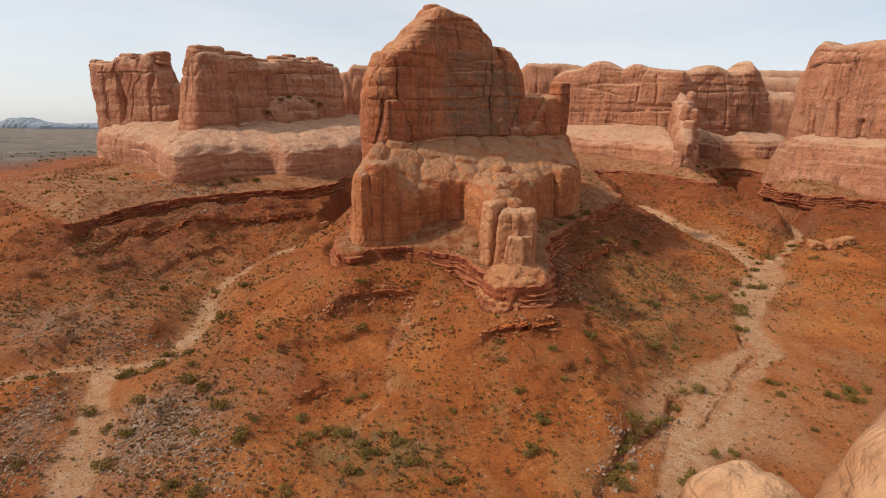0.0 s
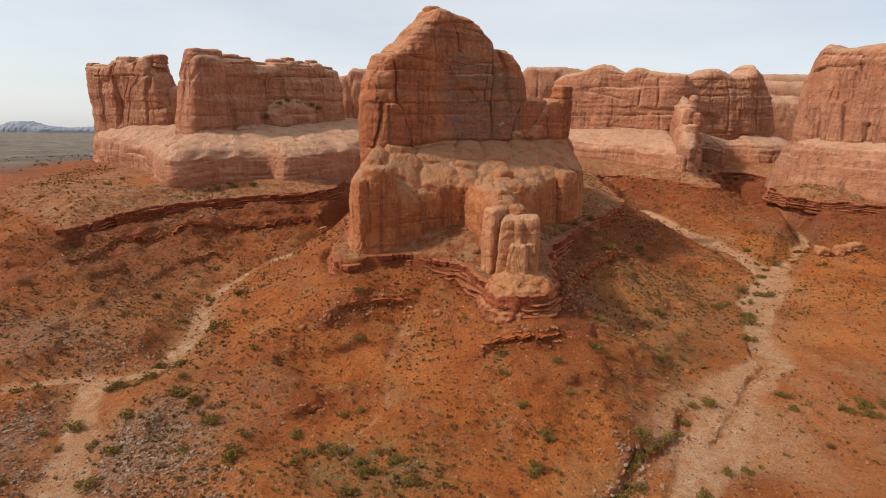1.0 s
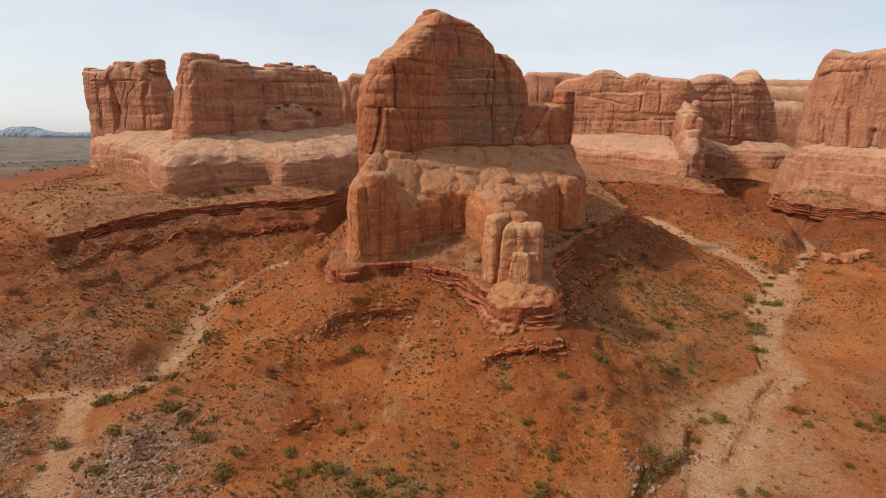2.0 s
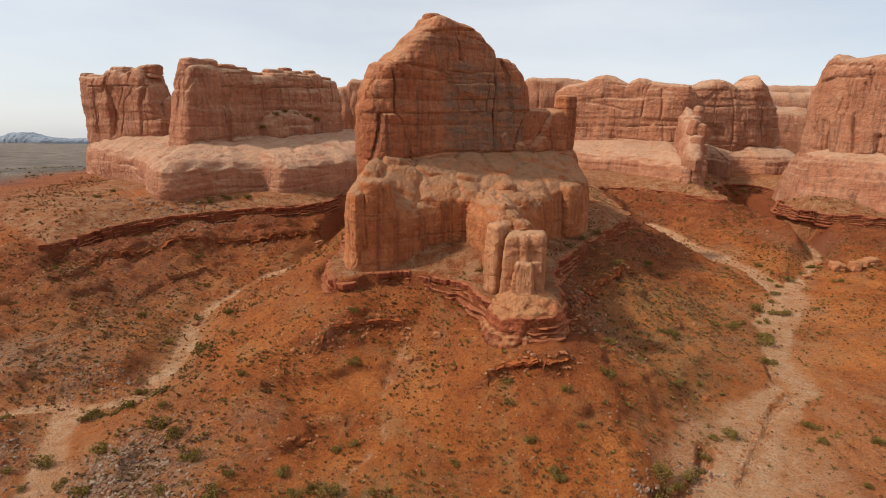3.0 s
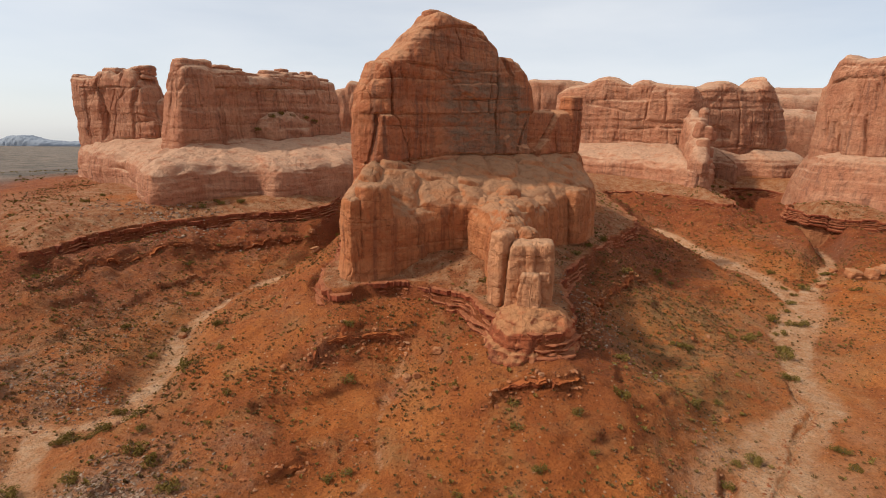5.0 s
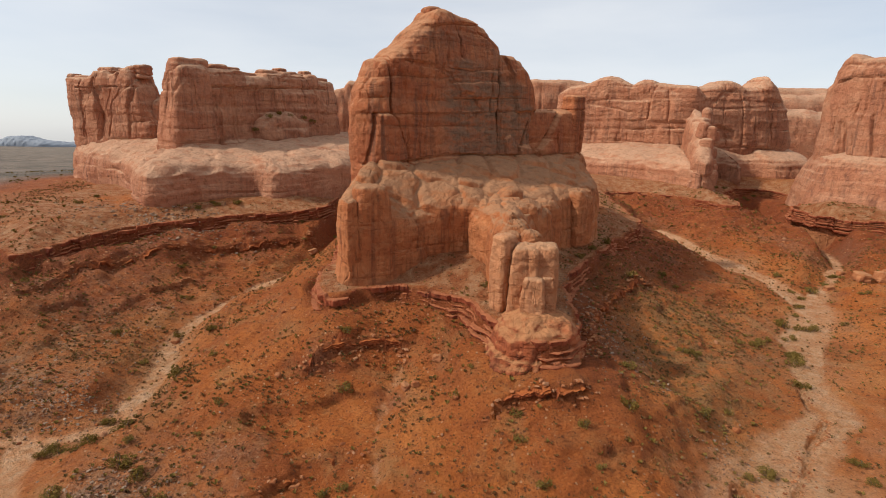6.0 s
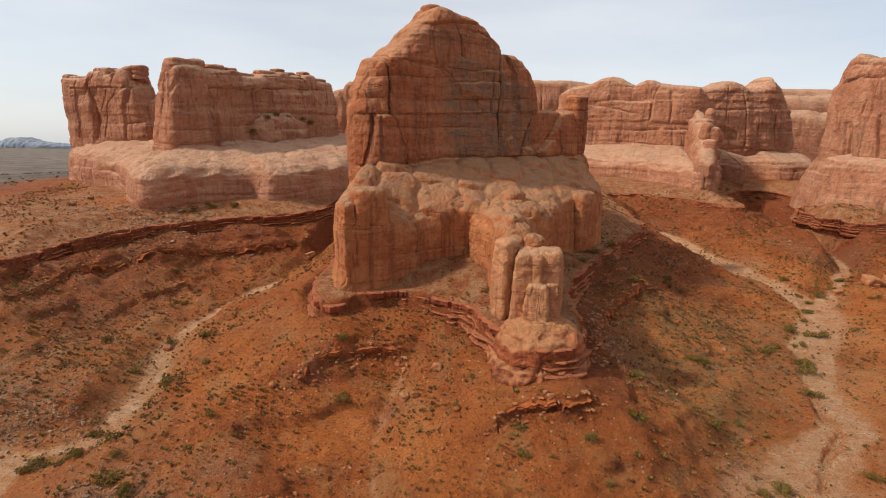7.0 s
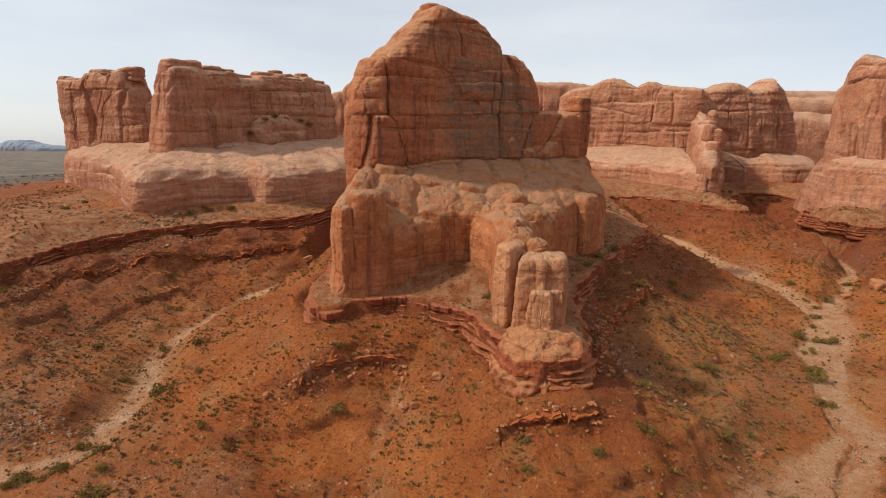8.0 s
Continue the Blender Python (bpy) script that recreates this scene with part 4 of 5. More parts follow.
WING_PLATES = [([(77, 58.8), (83, 59.6), (83, 43), (65.9, 43), (66.2, 47.1), (70.4, 50.5), (73.4, 54.8)], 1.3, 0.5), ([(65.2, 46.3), (67.7, 49.8), (71.9, 50.1), (73.9, 43), (65.9, 43)], 0.9, 0.5)]
part("wing_wall", rock_mesh("wing_wall", fin(along(TW, 60, 90, -5), [(0, 62), (5, 59.8), (14, 59.6), (22, 59.8), (25, 60), (30, 56)], 5.0, 7, 38, 190, 200, 4.8, seed=6, carve=carver(WING_CRACKS, WING_PLATES, 644), s0=60.0,
                                             lumps=0.4, lump_size=6, flutes=0.2, beds=0.2, joints=0.3, joint_size=8), ROCK), tower)
part("cap", rock_mesh("cap", block((*along(TW, 28.8, 30, -8.5)[0], 84.6), (4.6, 5, 2.9), 33, (0, 0), 5.0, 48, 32, 0.1, 72, lumps=0.25, beds=0.2, flutes=0), ROCK), tower)
part("spire", rock_mesh("spire", block((*along(TW, 84.8, 92, -2)[0], 40), (6.0, 6.6, 24.7), 33, power=9, taper=0.06, nu=80, nv=110, seed=71, lumps=0.25, flutes=0.15, beds=0.2, lines=((59.6, 0.5), (45, 0.5))), ROCK), tower)
PILLARS = [  # foot, size, turn, lean, power, taper
    ((17.0, 122.2, 18.6), (4.6, 4.4, 16.6), 34, (0.0, 0.0), 8.0, 0.10), ((20.9, 120.0, 18.6), (5.8, 6.4, 14.8), -14, (0.02, 0.02), 8.0, 0.12), ((25.1, 120.0, 18.6), (5.4, 6.4, 15.0), -10, (-0.01, 0.03), 8.0, 0.08),
    ((21.8, 116.0, 18.0), (5.4, 4.4, 9.8), -16, (0.03, 0.05), 7.0, 0.26), ((25.2, 117.2, 18.2), (2.6, 3.2, 9.6), -8, (0.0, 0.03), 9.0, 0.06),
    ((19.0, 133.5, 20.0), (6.4, 8.0, 15.8), 0, (0, 0), 3.2, 0.2), ((19.6, 128.0, 20.0), (4.6, 5.0, 14.4), 10, (0, 0), 3.6, 0.15), ((23.4, 127.6, 20.0), (5.2, 6.0, 14.8), 25, (0, 0), 3.4, 0.15), ((21.2, 124.6, 20.0), (5.0, 4.6, 12.6), 15, (0, 0), 3.6, 0.15),
    ((25.6, 149.5, 20.0), (8.6, 10.0, 17.4), 12, (0, 0), 3.6, 0.15), ((24.0, 159, 20.0), (10.0, 9.0, 19.4), 20, (0, 0), 3.2, 0.2), ((33.5, 160.0, 19.0), (10.0, 10.0, 17.0), 30, (0, 0), 3.4, 0.15), ((46.5, 172.5, 19.0), (9.0, 9.0, 18.0), 36, (0, 0), 5.0, 0.12),
    ((-12.2, 145.0, 18.0), (8.8, 9.0, 23.6), 22, (0.0, 0.03), 7.0, 0.08), ((-17.4, 142.0, 18.0), (3.8, 6.4, 20.8), 30, (0.01, 0.02), 6.0, 0.10),
]
for i, (c, size, turn, lean, power, taper) in enumerate(PILLARS):
    part("pillar", rock_mesh("pillar", block(c, size, turn, lean, power, 76, 76, taper, 80 + i, lumps=0.55, lump_size=3.6, flutes=0.18, beds=0.08, partings=0.15, joints=0.25, joint_size=5.5, pillows=0.15, pillow_size=3.5, grain=0.14), ROCK_PALE if i < 5 else ROCK_LOW), tower)
part("plinth", rock_mesh("plinth", block((22.8, 115.0, -1.0), (25, 23, 22.6), 10, (0, 0), 2.5, 140, 110, 0.32, 95, lumps=1.1, lump_size=6, flutes=0.2, beds=0.9, partings=0.9, joints=0.7, joint_size=3.0, grain=0.5), MOUND), tower, "bulging tan mound under the pillars")

# ---- the mesa behind the dry valley ----
prng = random.Random(5)
mesa_left = thing("mesa", "broad sandstone mesa split by a deep notch, on a rounded shelf", "mesa", "mesas round the valley", at=foot_of(-120, 290))
part("shelf", rock_mesh("shelf", skirt(
    [(-212, 345), (-196, 318), (-172, 293), (-150, 278), (-135, 262), (-124, 243), (-110, 225), (-101, 228), (-92, 238), (-83, 247), (-75, 253), (-66, 249), (-58, 254), (-48, 268), (-34, 285), (-20, 330), (-10, 400), (-60, 430), (-150, 410), (-205, 380)],
    [(-190, 345), (-130, 315), (-85, 340), (-50, 370)], [(-1, 0, 14), (0, 0, 19), (0.8, 0, 27), (1.6, 0.01, 31.5), (2.4, 0.05, 34.5), (2.4, 0.2, 37.2), (2, 0.6, 41.3), (0, 1, 43.5)],
    580, 100, seed=13, vary=1.4, lumps=1.2, lump_size=10, flutes=0.4, beds=0.25, partings=0.5, pillows=0.9, pillow_size=16, joints=0.6, joint_size=15), ROCK_FAR), mesa_left, "pale rounded slickrock shelf")
L1 = [(-203, 335), (-138, 308)]
WEST_CRACKS = [
    ([(10.7, 68.0), (32.5, 68.4), (49.8, 68.4), (74.4, 67.8)], 0.54, 0.84),
    ([(25.6, 73.2), (23.3, 67.1), (28.0, 56.3), (25.7, 42.1)], 0.90, 1.54),
    ([(23.1, 70.2), (15.8, 54.6), (11.7, 41.6)], 0.63, 0.84),
    ([(46.2, 67.2), (38.4, 61.1), (32.6, 42.3)], 0.63, 0.98),
    ([(52.6, 69.5), (44.6, 63.6), (41.0, 55.0), (39.3, 42.5)], 0.72, 1.12),
    ([(61.3, 75.9), (55.2, 70.1), (51.0, 55.1), (49.4, 42.8)], 0.54, 0.84),
    ([(37.5, 67.1), (32.2, 54.8), (28.9, 42.2)], 0.45, 0.56),
    ([(69.5, 67.2), (65.7, 55.4), (61.8, 43.2)], 0.45, 0.56),
]
WEST_PLATES = [
    ([(24.3, 67.7), (31.5, 67.7), (31.7, 54.8), (26.3, 40.5), (24.5, 40.4), (25.7, 57.9)], -1.62, 1.20),
    ([(46.0, 66.6), (53.0, 67.2), (48.7, 41.2), (38.1, 40.9), (41.4, 56.5)], 1.26, 1.20),
    ([(12.6, 79.4), (77.0, 82.8), (76.5, 68.4), (9.8, 68.3)], 0.63, 0.60),
    ([(55.5, 67.2), (68.3, 67.2), (62.4, 41.7), (49.6, 41.2)], 0.72, 1.05),
]
part("west_wall", rock_mesh("west_wall", fin(along(L1, -2, 66, -3), [(0, 74.4), (2.8, 73.8), (13.8, 74.0), (18, 73.2), (22, 74.1), (26.6, 77.3), (34.6, 77.6), (37.6, 75.6), (40.8, 76.1), (43.4, 76.8), (44.6, 73.8), (46, 75.4), (47.6, 78.0), (51, 78.6), (53, 77.0), (55.5, 71.8), (58.5, 65.8), (61, 57.8), (68, 47.0)],
     7, 12, 34, 280, 200, 5.0, seed=15, carve=carver(WEST_CRACKS, WEST_PLATES, 660, 2.5), s0=-2.0, lumps=0.9, lump_size=8, flutes=0.6, beds=0.3, partings=0.5, joints=0.9, joint_size=12), ROCK_FAR), mesa_left)
MAIN_CRACKS = [
    ([(-6.1, 67.6), (17.5, 68.5), (46.8, 69.2), (83.1, 69.9)], 0.63, 1.12),
    ([(-3.4, 77.5), (-4.5, 64.2), (-8.0, 39.7)], 0.81, 1.50),
    ([(0.7, 67.0), (-0.9, 58.8), (-3.4, 40.0)], 0.63, 1.05),
    ([(6.7, 65.9), (5.0, 56.1), (3.9, 41.4)], 0.63, 1.05),
    ([(13.4, 67.5), (10.5, 59.0), (9.8, 41.1)], 0.72, 1.20),
    ([(45.8, 67.1), (45.7, 56.1), (44.1, 42.8)], 0.72, 1.05),
    ([(34.5, 77.1), (28.1, 70.9)], 0.54, 0.90),
    ([(44.4, 78.3), (43.6, 69.1)], 0.54, 1.05),
    ([(67.2, 78.4), (72.4, 70.2)], 0.54, 0.90),
    ([(63.2, 66.0), (63.6, 42.7)], 0.45, 0.45),
    ([(-5.3, 73.9), (21.5, 74.9), (72.8, 75.8)], 0.45, 0.68),
]
MAIN_PLATES = [
    ([(14.6, 67.0), (24.3, 68.4), (45.8, 67.1), (43.6, 41.5), (12.5, 41.6), (15.5, 56.1)], -2.34, 1.50),
    ([(-3.9, 85.2), (92.8, 94.1), (86.6, 71.4), (-6.0, 68.1)], 0.81, 0.60),
    ([(0.5, 65.7), (6.1, 65.9), (3.4, 39.6), (-3.1, 40.0)], 1.17, 1.05),
    ([(7.1, 57.5), (10.5, 59.5), (12.1, 56.1), (10.1, 41.1), (4.6, 41.3)], 1.44, 1.20),
    ([(48.1, 65.6), (72.2, 67.9), (82.5, 59.6), (81.3, 40.4), (45.2, 41.8)], 0.90, 1.20),
    ([(21.7, 76.0), (33.7, 76.8), (28.0, 69.4), (20.9, 69.2)], -1.44, 0.75),
]
part("main_wall", rock_mesh("main_wall", fin(along([(-118, 290), (-58, 372)], -4, 100, 0), [(0, 78.5), (2, 79.2), (6, 80.0), (10, 79.8), (13, 78.1), (20, 78.4), (25, 77.6), (32, 77.4), (34, 75.4), (45, 75.5), (47.5, 77.4), (57, 78.4), (58, 79.0), (62.5, 78.7), (63.4, 76.8), (72, 78.0), (74, 77.1), (76.4, 78.6), (81.8, 78.6), (82.2, 75.2), (97, 75.2), (99, 68.8), (104, 64.8)],
     12, 14, 34, 330, 180, 5.4, seed=16, carve=carver(MAIN_CRACKS, MAIN_PLATES, 664, 2.5), s0=-4.0, lumps=0.9, lump_size=8, flutes=0.6, beds=0.35, partings=0.6, joints=0.9, joint_size=13), ROCK_FAR), mesa_left)
part("prow", rock_mesh("prow", block((-118.5, 286.0, 34), (25, 25, 44.4), 50, (0.08, -0.06), 6.0, 170, 160, 0.40, 17, lumps=0.8, lump_size=7, flutes=0.6, beds=0.3, joints=0.8, joint_size=8), ROCK_FAR), mesa_left)
part("flank", rock_mesh("flank", block((-127.5, 297, 34), (19, 18, 33), 20, (0.16, 0.0), 4.5, 110, 90, 0.6, 19, lumps=1.0, lump_size=6, flutes=0.9, beds=0.3, joints=0.9, joint_size=6), ROCK_FAR), mesa_left)
part("saddle", rock_mesh("saddle", block((-143, 318, 34), (14, 14, 29), 10, (0, 0), 3.2, 50, 50, 0.3, 18, lumps=1.0, beds=0.4), ROCK_FAR), mesa_left)
L2 = [(-118, 290), (-58, 372)]
CAPS = [  # wall, metres along, push, width, depth, top
    (L1, 0, -5, 5, 8, 76.2), (L1, 8, -6, 12, 9, 75.2), (L1, 17, -6, 6, 8, 75.0), (L1, 27, -6, 9, 10, 79.4), (L1, 32, -5, 6, 9, 79.2), (L1, 40.5, -6, 4.5, 8, 78.4), (L1, 49, -5, 6, 10, 79.6), (L1, 53, -5, 6.5, 9, 80.3),
    (L2, -1, 3, 12, 11, 81.4), (L2, 6, 3, 7, 11, 81.6), (L2, 16, 2, 10, 11, 79.9), (L2, 25, 1, 9, 10, 79.1), (L2, 36, -1, 12, 9, 77.0), (L2, 48, 2, 9, 10, 79.4), (L2, 56.3, 3, 4.6, 7, 80.8), (L2, 64, 1, 8, 10, 79.3),
    (L2, 70, 1, 5, 9, 78.6), (L2, 75.2, 2, 5.4, 8, 80.4), (L2, 87, 1, 12, 10, 76.9)]
for i, (wall, u, push, w, deep, top) in enumerate(CAPS):
    c = along(wall, u, u + 1, push)[0]
    turn = math.degrees(math.atan2(wall[1][1] - wall[0][1], wall[1][0] - wall[0][0]))
    part("cap", rock_mesh("cap", block((*c, top - 7.5), (w, deep, 7.5), turn + prng.uniform(-7, 7), (0, 0), 7.0, 40, 36, 0.06 + 0.12 * prng.random(), 20 + i, lumps=0.6, lump_size=4, beds=0.6, partings=0.9, flutes=0.3, joints=0.5, joint_size=3.5), ROCK_FAR), mesa_left)
part("talus_slope", rock_mesh("talus_slope", block((-82, 326, 36), (46, 24, 22), 54, (0, 0), 2.2, 80, 50, 0.3, 48, lumps=2.0, lump_size=7, beds=0.3, grain=0.4), ROCK_FAR), mesa_left, "rubble-strewn sloping slab")

# ---- the mesa across the valley head ----
mesa_rear = thing("mesa", "long orange sandstone mesa with domed tops and broken pillar", "mesa", "mesas round the valley", at=foot_of(150, 340))
part("shelf", rock_mesh("shelf", skirt(
    [(60, 400), (84, 375), (104, 354), (122, 336), (138, 315), (148, 292), (154, 296), (158, 312), (163, 328), (172, 335), (182, 335), (189, 326), (192, 322), (195, 331), (203, 340), (214, 341), (224, 333), (250, 340), (270, 400), (240, 450), (150, 460), (80, 450)],
    [(100, 410), (150, 370), (190, 365), (240, 380)], [(-1, 0, 10), (0, 0, 15), (0.8, 0, 23), (1.4, 0.01, 28), (2.2, 0.05, 31.5), (2.4, 0.2, 34), (2, 0.6, 38.5), (0, 1, 41)],
    460, 80, seed=33, vary=1.5, lumps=1.2, flutes=0.5, beds=0.3, partings=0.5, pillows=0.6, pillow_size=15, joints=0.9, joint_size=14), ROCK_FAR), mesa_rear, "pale sloping slickrock shelf")
REAR_CRACKS = [
    ([(24.9, 40.3), (50.3, 40.2), (86.3, 38.8)], 0.81, 0.88),
    ([(34.2, 67.1), (47.4, 67.5), (60.6, 66.9)], 0.81, 1.10),
    ([(42.0, 54.4), (60.5, 54.4)], 0.72, 0.99),
    ([(19.9, 74.6), (31.4, 76.4), (53.1, 75.9)], 0.54, 0.66),
    ([(60.2, 73.3), (62.3, 55.2)], 0.54, 0.77),
    ([(73.3, 72.2), (74.8, 53.7)], 0.63, 0.88),
    ([(64.9, 66.2), (77.8, 66.3), (91.2, 66.0)], 0.63, 0.66),
    ([(65.2, 54.2), (94.4, 53.8)], 0.63, 0.83),
    ([(43.9, 39.5), (43.9, 46.5)], 0.54, 0.66),
    ([(50.3, 39.8), (49.7, 45.5)], 0.54, 0.66),
    ([(76.3, 53.4), (78.0, 39.2)], 0.63, 0.77),
    ([(81.5, 50.3), (82.8, 39.4)], 0.54, 0.55),
    ([(25.3, 58.3), (36.9, 59.2)], 0.45, 0.50),
]
REAR_PLATES = [
    ([(34.8, 72.7), (60.1, 71.6), (60.5, 67.2), (34.6, 67.5)], -0.84, 1.00),
    ([(40.2, 64.5), (60.7, 65.4), (61.2, 54.8), (41.9, 54.8)], 0.54, 1.00),
    ([(61.0, 72.6), (72.5, 72.6), (74.4, 54.4), (63.4, 54.5)], 0.84, 1.20),
    ([(74.4, 71.2), (89.0, 69.8), (93.7, 54.5), (76.1, 54.4)], 0.96, 1.40),
    ([(69.4, 49.5), (72.0, 51.1), (76.1, 49.0), (78.0, 36.6), (69.8, 36.2)], 0.96, 1.40),
    ([(33.6, 53.1), (42.5, 53.3), (43.6, 38.8), (31.1, 38.2)], 0.60, 1.40),
    ([(77.6, 48.3), (84.9, 50.4), (87.6, 37.1), (79.0, 36.6)], 0.54, 1.20),
]
part("main_wall", rock_mesh("main_wall", fin(along([(100, 402), (180, 352)], -2, 94, 0), [(0, 70), (6, 74), (10, 76), (17, 77.2), (23.5, 78.7), (29, 81.2), (36.7, 82.7), (42.7, 81), (48, 78), (52, 76.4), (54.5, 78), (58.7, 79.7), (63.5, 79.7), (67.3, 78.2), (74.6, 77.3), (82, 76.4), (90, 75.4), (94, 71), (96, 66)],
     11, 22, 31, 300, 180, 5.6, seed=35, carve=carver(REAR_CRACKS, REAR_PLATES, 668, 4.0), s0=-2.0, lumps=0.8, lump_size=9, flutes=0.3, beds=0.4, partings=0.9, joints=0.5, joint_size=18), ROCK_FAR), mesa_rear)
EAST_CRACKS = [
    ([(17.9, 37.0), (41.0, 38.7), (71.3, 35.3)], 0.81, 1.12),
    ([(10.6, 71.7), (31.2, 72.8)], 0.54, 0.63),
    ([(35.2, 72.1), (38.1, 59.8), (40.0, 39.8)], 0.63, 0.98),
    ([(45.8, 59.9), (47.9, 39.9)], 0.54, 0.63),
    ([(50.1, 74.1), (57.4, 60.0), (60.7, 38.9)], 0.54, 0.77),
    ([(50.5, 50.9), (66.2, 50.7)], 0.45, 0.49),
    ([(25.8, 59.6), (29.9, 39.7)], 0.54, 0.63),
]
EAST_PLATES = [
    ([(15.9, 49.4), (24.0, 51.7), (33.4, 48.9), (34.4, 43.1), (20.9, 42.2)], -1.76, 1.12),
    ([(37.2, 66.9), (50.3, 68.8), (61.7, 37.4), (41.3, 37.2)], 0.96, 1.28),
    ([(9.3, 87.2), (70.2, 88.3), (73.3, 73.4), (11.6, 72.4)], 0.48, 0.64),
]
part("east_wall", rock_mesh("east_wall", fin(along([(166, 362), (242, 364)], 0, 80, 0), [(0, 74), (14, 75.6), (20, 77), (24.4, 79.1), (30, 79.7), (36, 78), (40, 76), (47.8, 75.7), (50.4, 78.2), (52.6, 81.2), (55, 82.7), (57.8, 79.2), (61, 77), (63.6, 73), (69, 65.6), (74, 54.4), (80, 40)],
     13, 20, 30, 280, 190, 4.4, seed=36, carve=carver(EAST_CRACKS, EAST_PLATES, 672, 2.5), lumps=0.9, lump_size=8, flutes=0.5, beds=0.4, partings=0.6, joints=0.8, joint_size=14), ROCK_FAR), mesa_rear)
part("rib", rock_mesh("rib", fin([(152, 292), (156, 304), (162, 322), (170, 345)], [(0, 33), (8, 41), (16, 47), (28, 55), (55, 62)], 7.5, 7, 10, 90, 80, 3.0, seed=119, lumps=1.2, flutes=0.5, beds=0.4, partings=0.8, joints=0.9, joint_size=6), ROCK_FAR), mesa_rear)
for i in range(26):
    k = i / 26
    w = prng.uniform(4.2, 6.8)
    x, y, z = 153 + 5 * prng.uniform(-1, 1) + 4 * k, 293.5 + 14 * k + prng.uniform(-1, 2), 13 + 34 * k + prng.uniform(-2, 2)
    part("knob", rock_mesh("knob", block((x, y, z), (w, w * 1.2, w * prng.uniform(0.9, 1.7)), prng.uniform(0, 90), (0, 0), 3.6, 32, 26, 0.15, 120 + i, lumps=0.8, beds=0.2, flutes=0.2, joints=0.4, joint_size=5), ROCK_FAR), mesa_rear)
part("pillar", rock_mesh("pillar", block((167.5, 326, 48), (5, 6, 14.5), 10, (0, 0), 3.6, 40, 48, 0.2, 140, lumps=0.7, beds=0.2), ROCK_FAR), mesa_rear)
part("pillar", rock_mesh("pillar", block((162.5, 322, 46), (8.5, 8, 11), 30, (0, 0), 4.0, 44, 40, 0.1, 141, lumps=0.7, beds=0.2), ROCK_FAR), mesa_rear)

# ---- the wall beside the valley ----
mesa_right = thing("mesa", "tall orange sandstone wall with dark streaks and pale foot", "mesa", "mesas round the valley", at=foot_of(225, 250))
part("shelf", rock_mesh("shelf", skirt(
    [(192, 272), (191, 258), (196, 247), (202, 233), (209, 219), (222, 200), (240, 180), (280, 165), (330, 200), (320, 280), (270, 320), (210, 300)],
    [(222, 265), (245, 232), (270, 210)], [(-1, 0, 12), (0, 0, 17), (1, 0, 22), (2.5, 0, 28), (4.5, 0, 34), (7, 0, 39.5), (8, 0.15, 41), (0, 1, 45)],
    340, 80, seed=43, vary=0.6, lumps=1.0, flutes=0.2, beds=0.3, partings=0.6, pillows=0.3, pillow_size=16, joints=0.4, joint_size=16), ROCK_FAR), mesa_right, "pale steep slickrock foot")
RIGHT_CRACKS = [
    ([(-9.2, 74.3), (-1.7, 76.9), (8.6, 76.8), (17.5, 78.1)], 0.63, 1.60),
    ([(-6.2, 83.1), (1.9, 82.1), (10.8, 81.9)], 0.54, 1.20),
    ([(-1.5, 54.6), (1.0, 41.0)], 0.81, 1.76),
    ([(3.1, 66.4), (2.6, 60.6), (4.5, 41.8)], 0.63, 1.28),
    ([(3.6, 73.6), (6.2, 65.9), (6.3, 59.3)], 0.54, 0.80),
    ([(10.0, 59.4), (13.2, 40.3)], 0.81, 1.76),
    ([(10.8, 73.4), (12.4, 60.7)], 0.63, 1.12),
    ([(21.5, 49.5), (21.5, 41.0)], 0.90, 2.00),
    ([(12.1, 80.8), (14.0, 65.8)], 0.63, 1.12),
    ([(-4.8, 41.1), (10.0, 40.3), (24.9, 41.1)], 0.81, 1.12),
    ([(-6.4, 63.2), (-5.3, 49.5)], 0.54, 0.80),
]
RIGHT_PLATES = [
    ([(-3.9, 56.4), (-0.7, 56.5), (2.9, 40.3), (-0.8, 40.0)], -1.62, 0.84),
    ([(1.9, 60.6), (9.5, 59.4), (13.3, 39.8), (5.5, 39.1)], 0.90, 0.70),
    ([(10.9, 56.8), (18.4, 54.5), (21.3, 40.0), (13.9, 39.3)], 0.63, 0.70),
    ([(-13.7, 98.0), (20.6, 94.4), (24.2, 76.9), (-1.8, 77.2), (-9.3, 74.5)], 0.90, 0.56),
    ([(19.8, 49.5), (23.2, 49.6), (25.0, 40.3), (21.3, 40.0)], -1.08, 0.84),
    ([(-4.3, 65.1), (2.8, 65.9), (3.1, 56.6), (-3.1, 56.4)], -0.72, 0.56),
]
part("main_wall", rock_mesh("main_wall", fin(along([(212, 270), (245, 212)], -15, 110, 0), [(0, 72), (2.4, 74), (3.0, 76), (4, 81), (6.2, 85.4), (9, 87.8), (12, 86.7), (14.6, 85.5), (20, 85.5), (24, 86), (34, 87), (60, 88), (90, 86), (125, 80)],
     13, 30, 33, 340, 180, 5.2, seed=45, carve=carver(RIGHT_CRACKS, RIGHT_PLATES, 676, 2.5), s0=-15.0, batter=0.05, lumps=0.7, lump_size=8, flutes=0.9, beds=0.25, partings=0.3, joints=0.7, joint_size=9), ROCK_FAR), mesa_right)

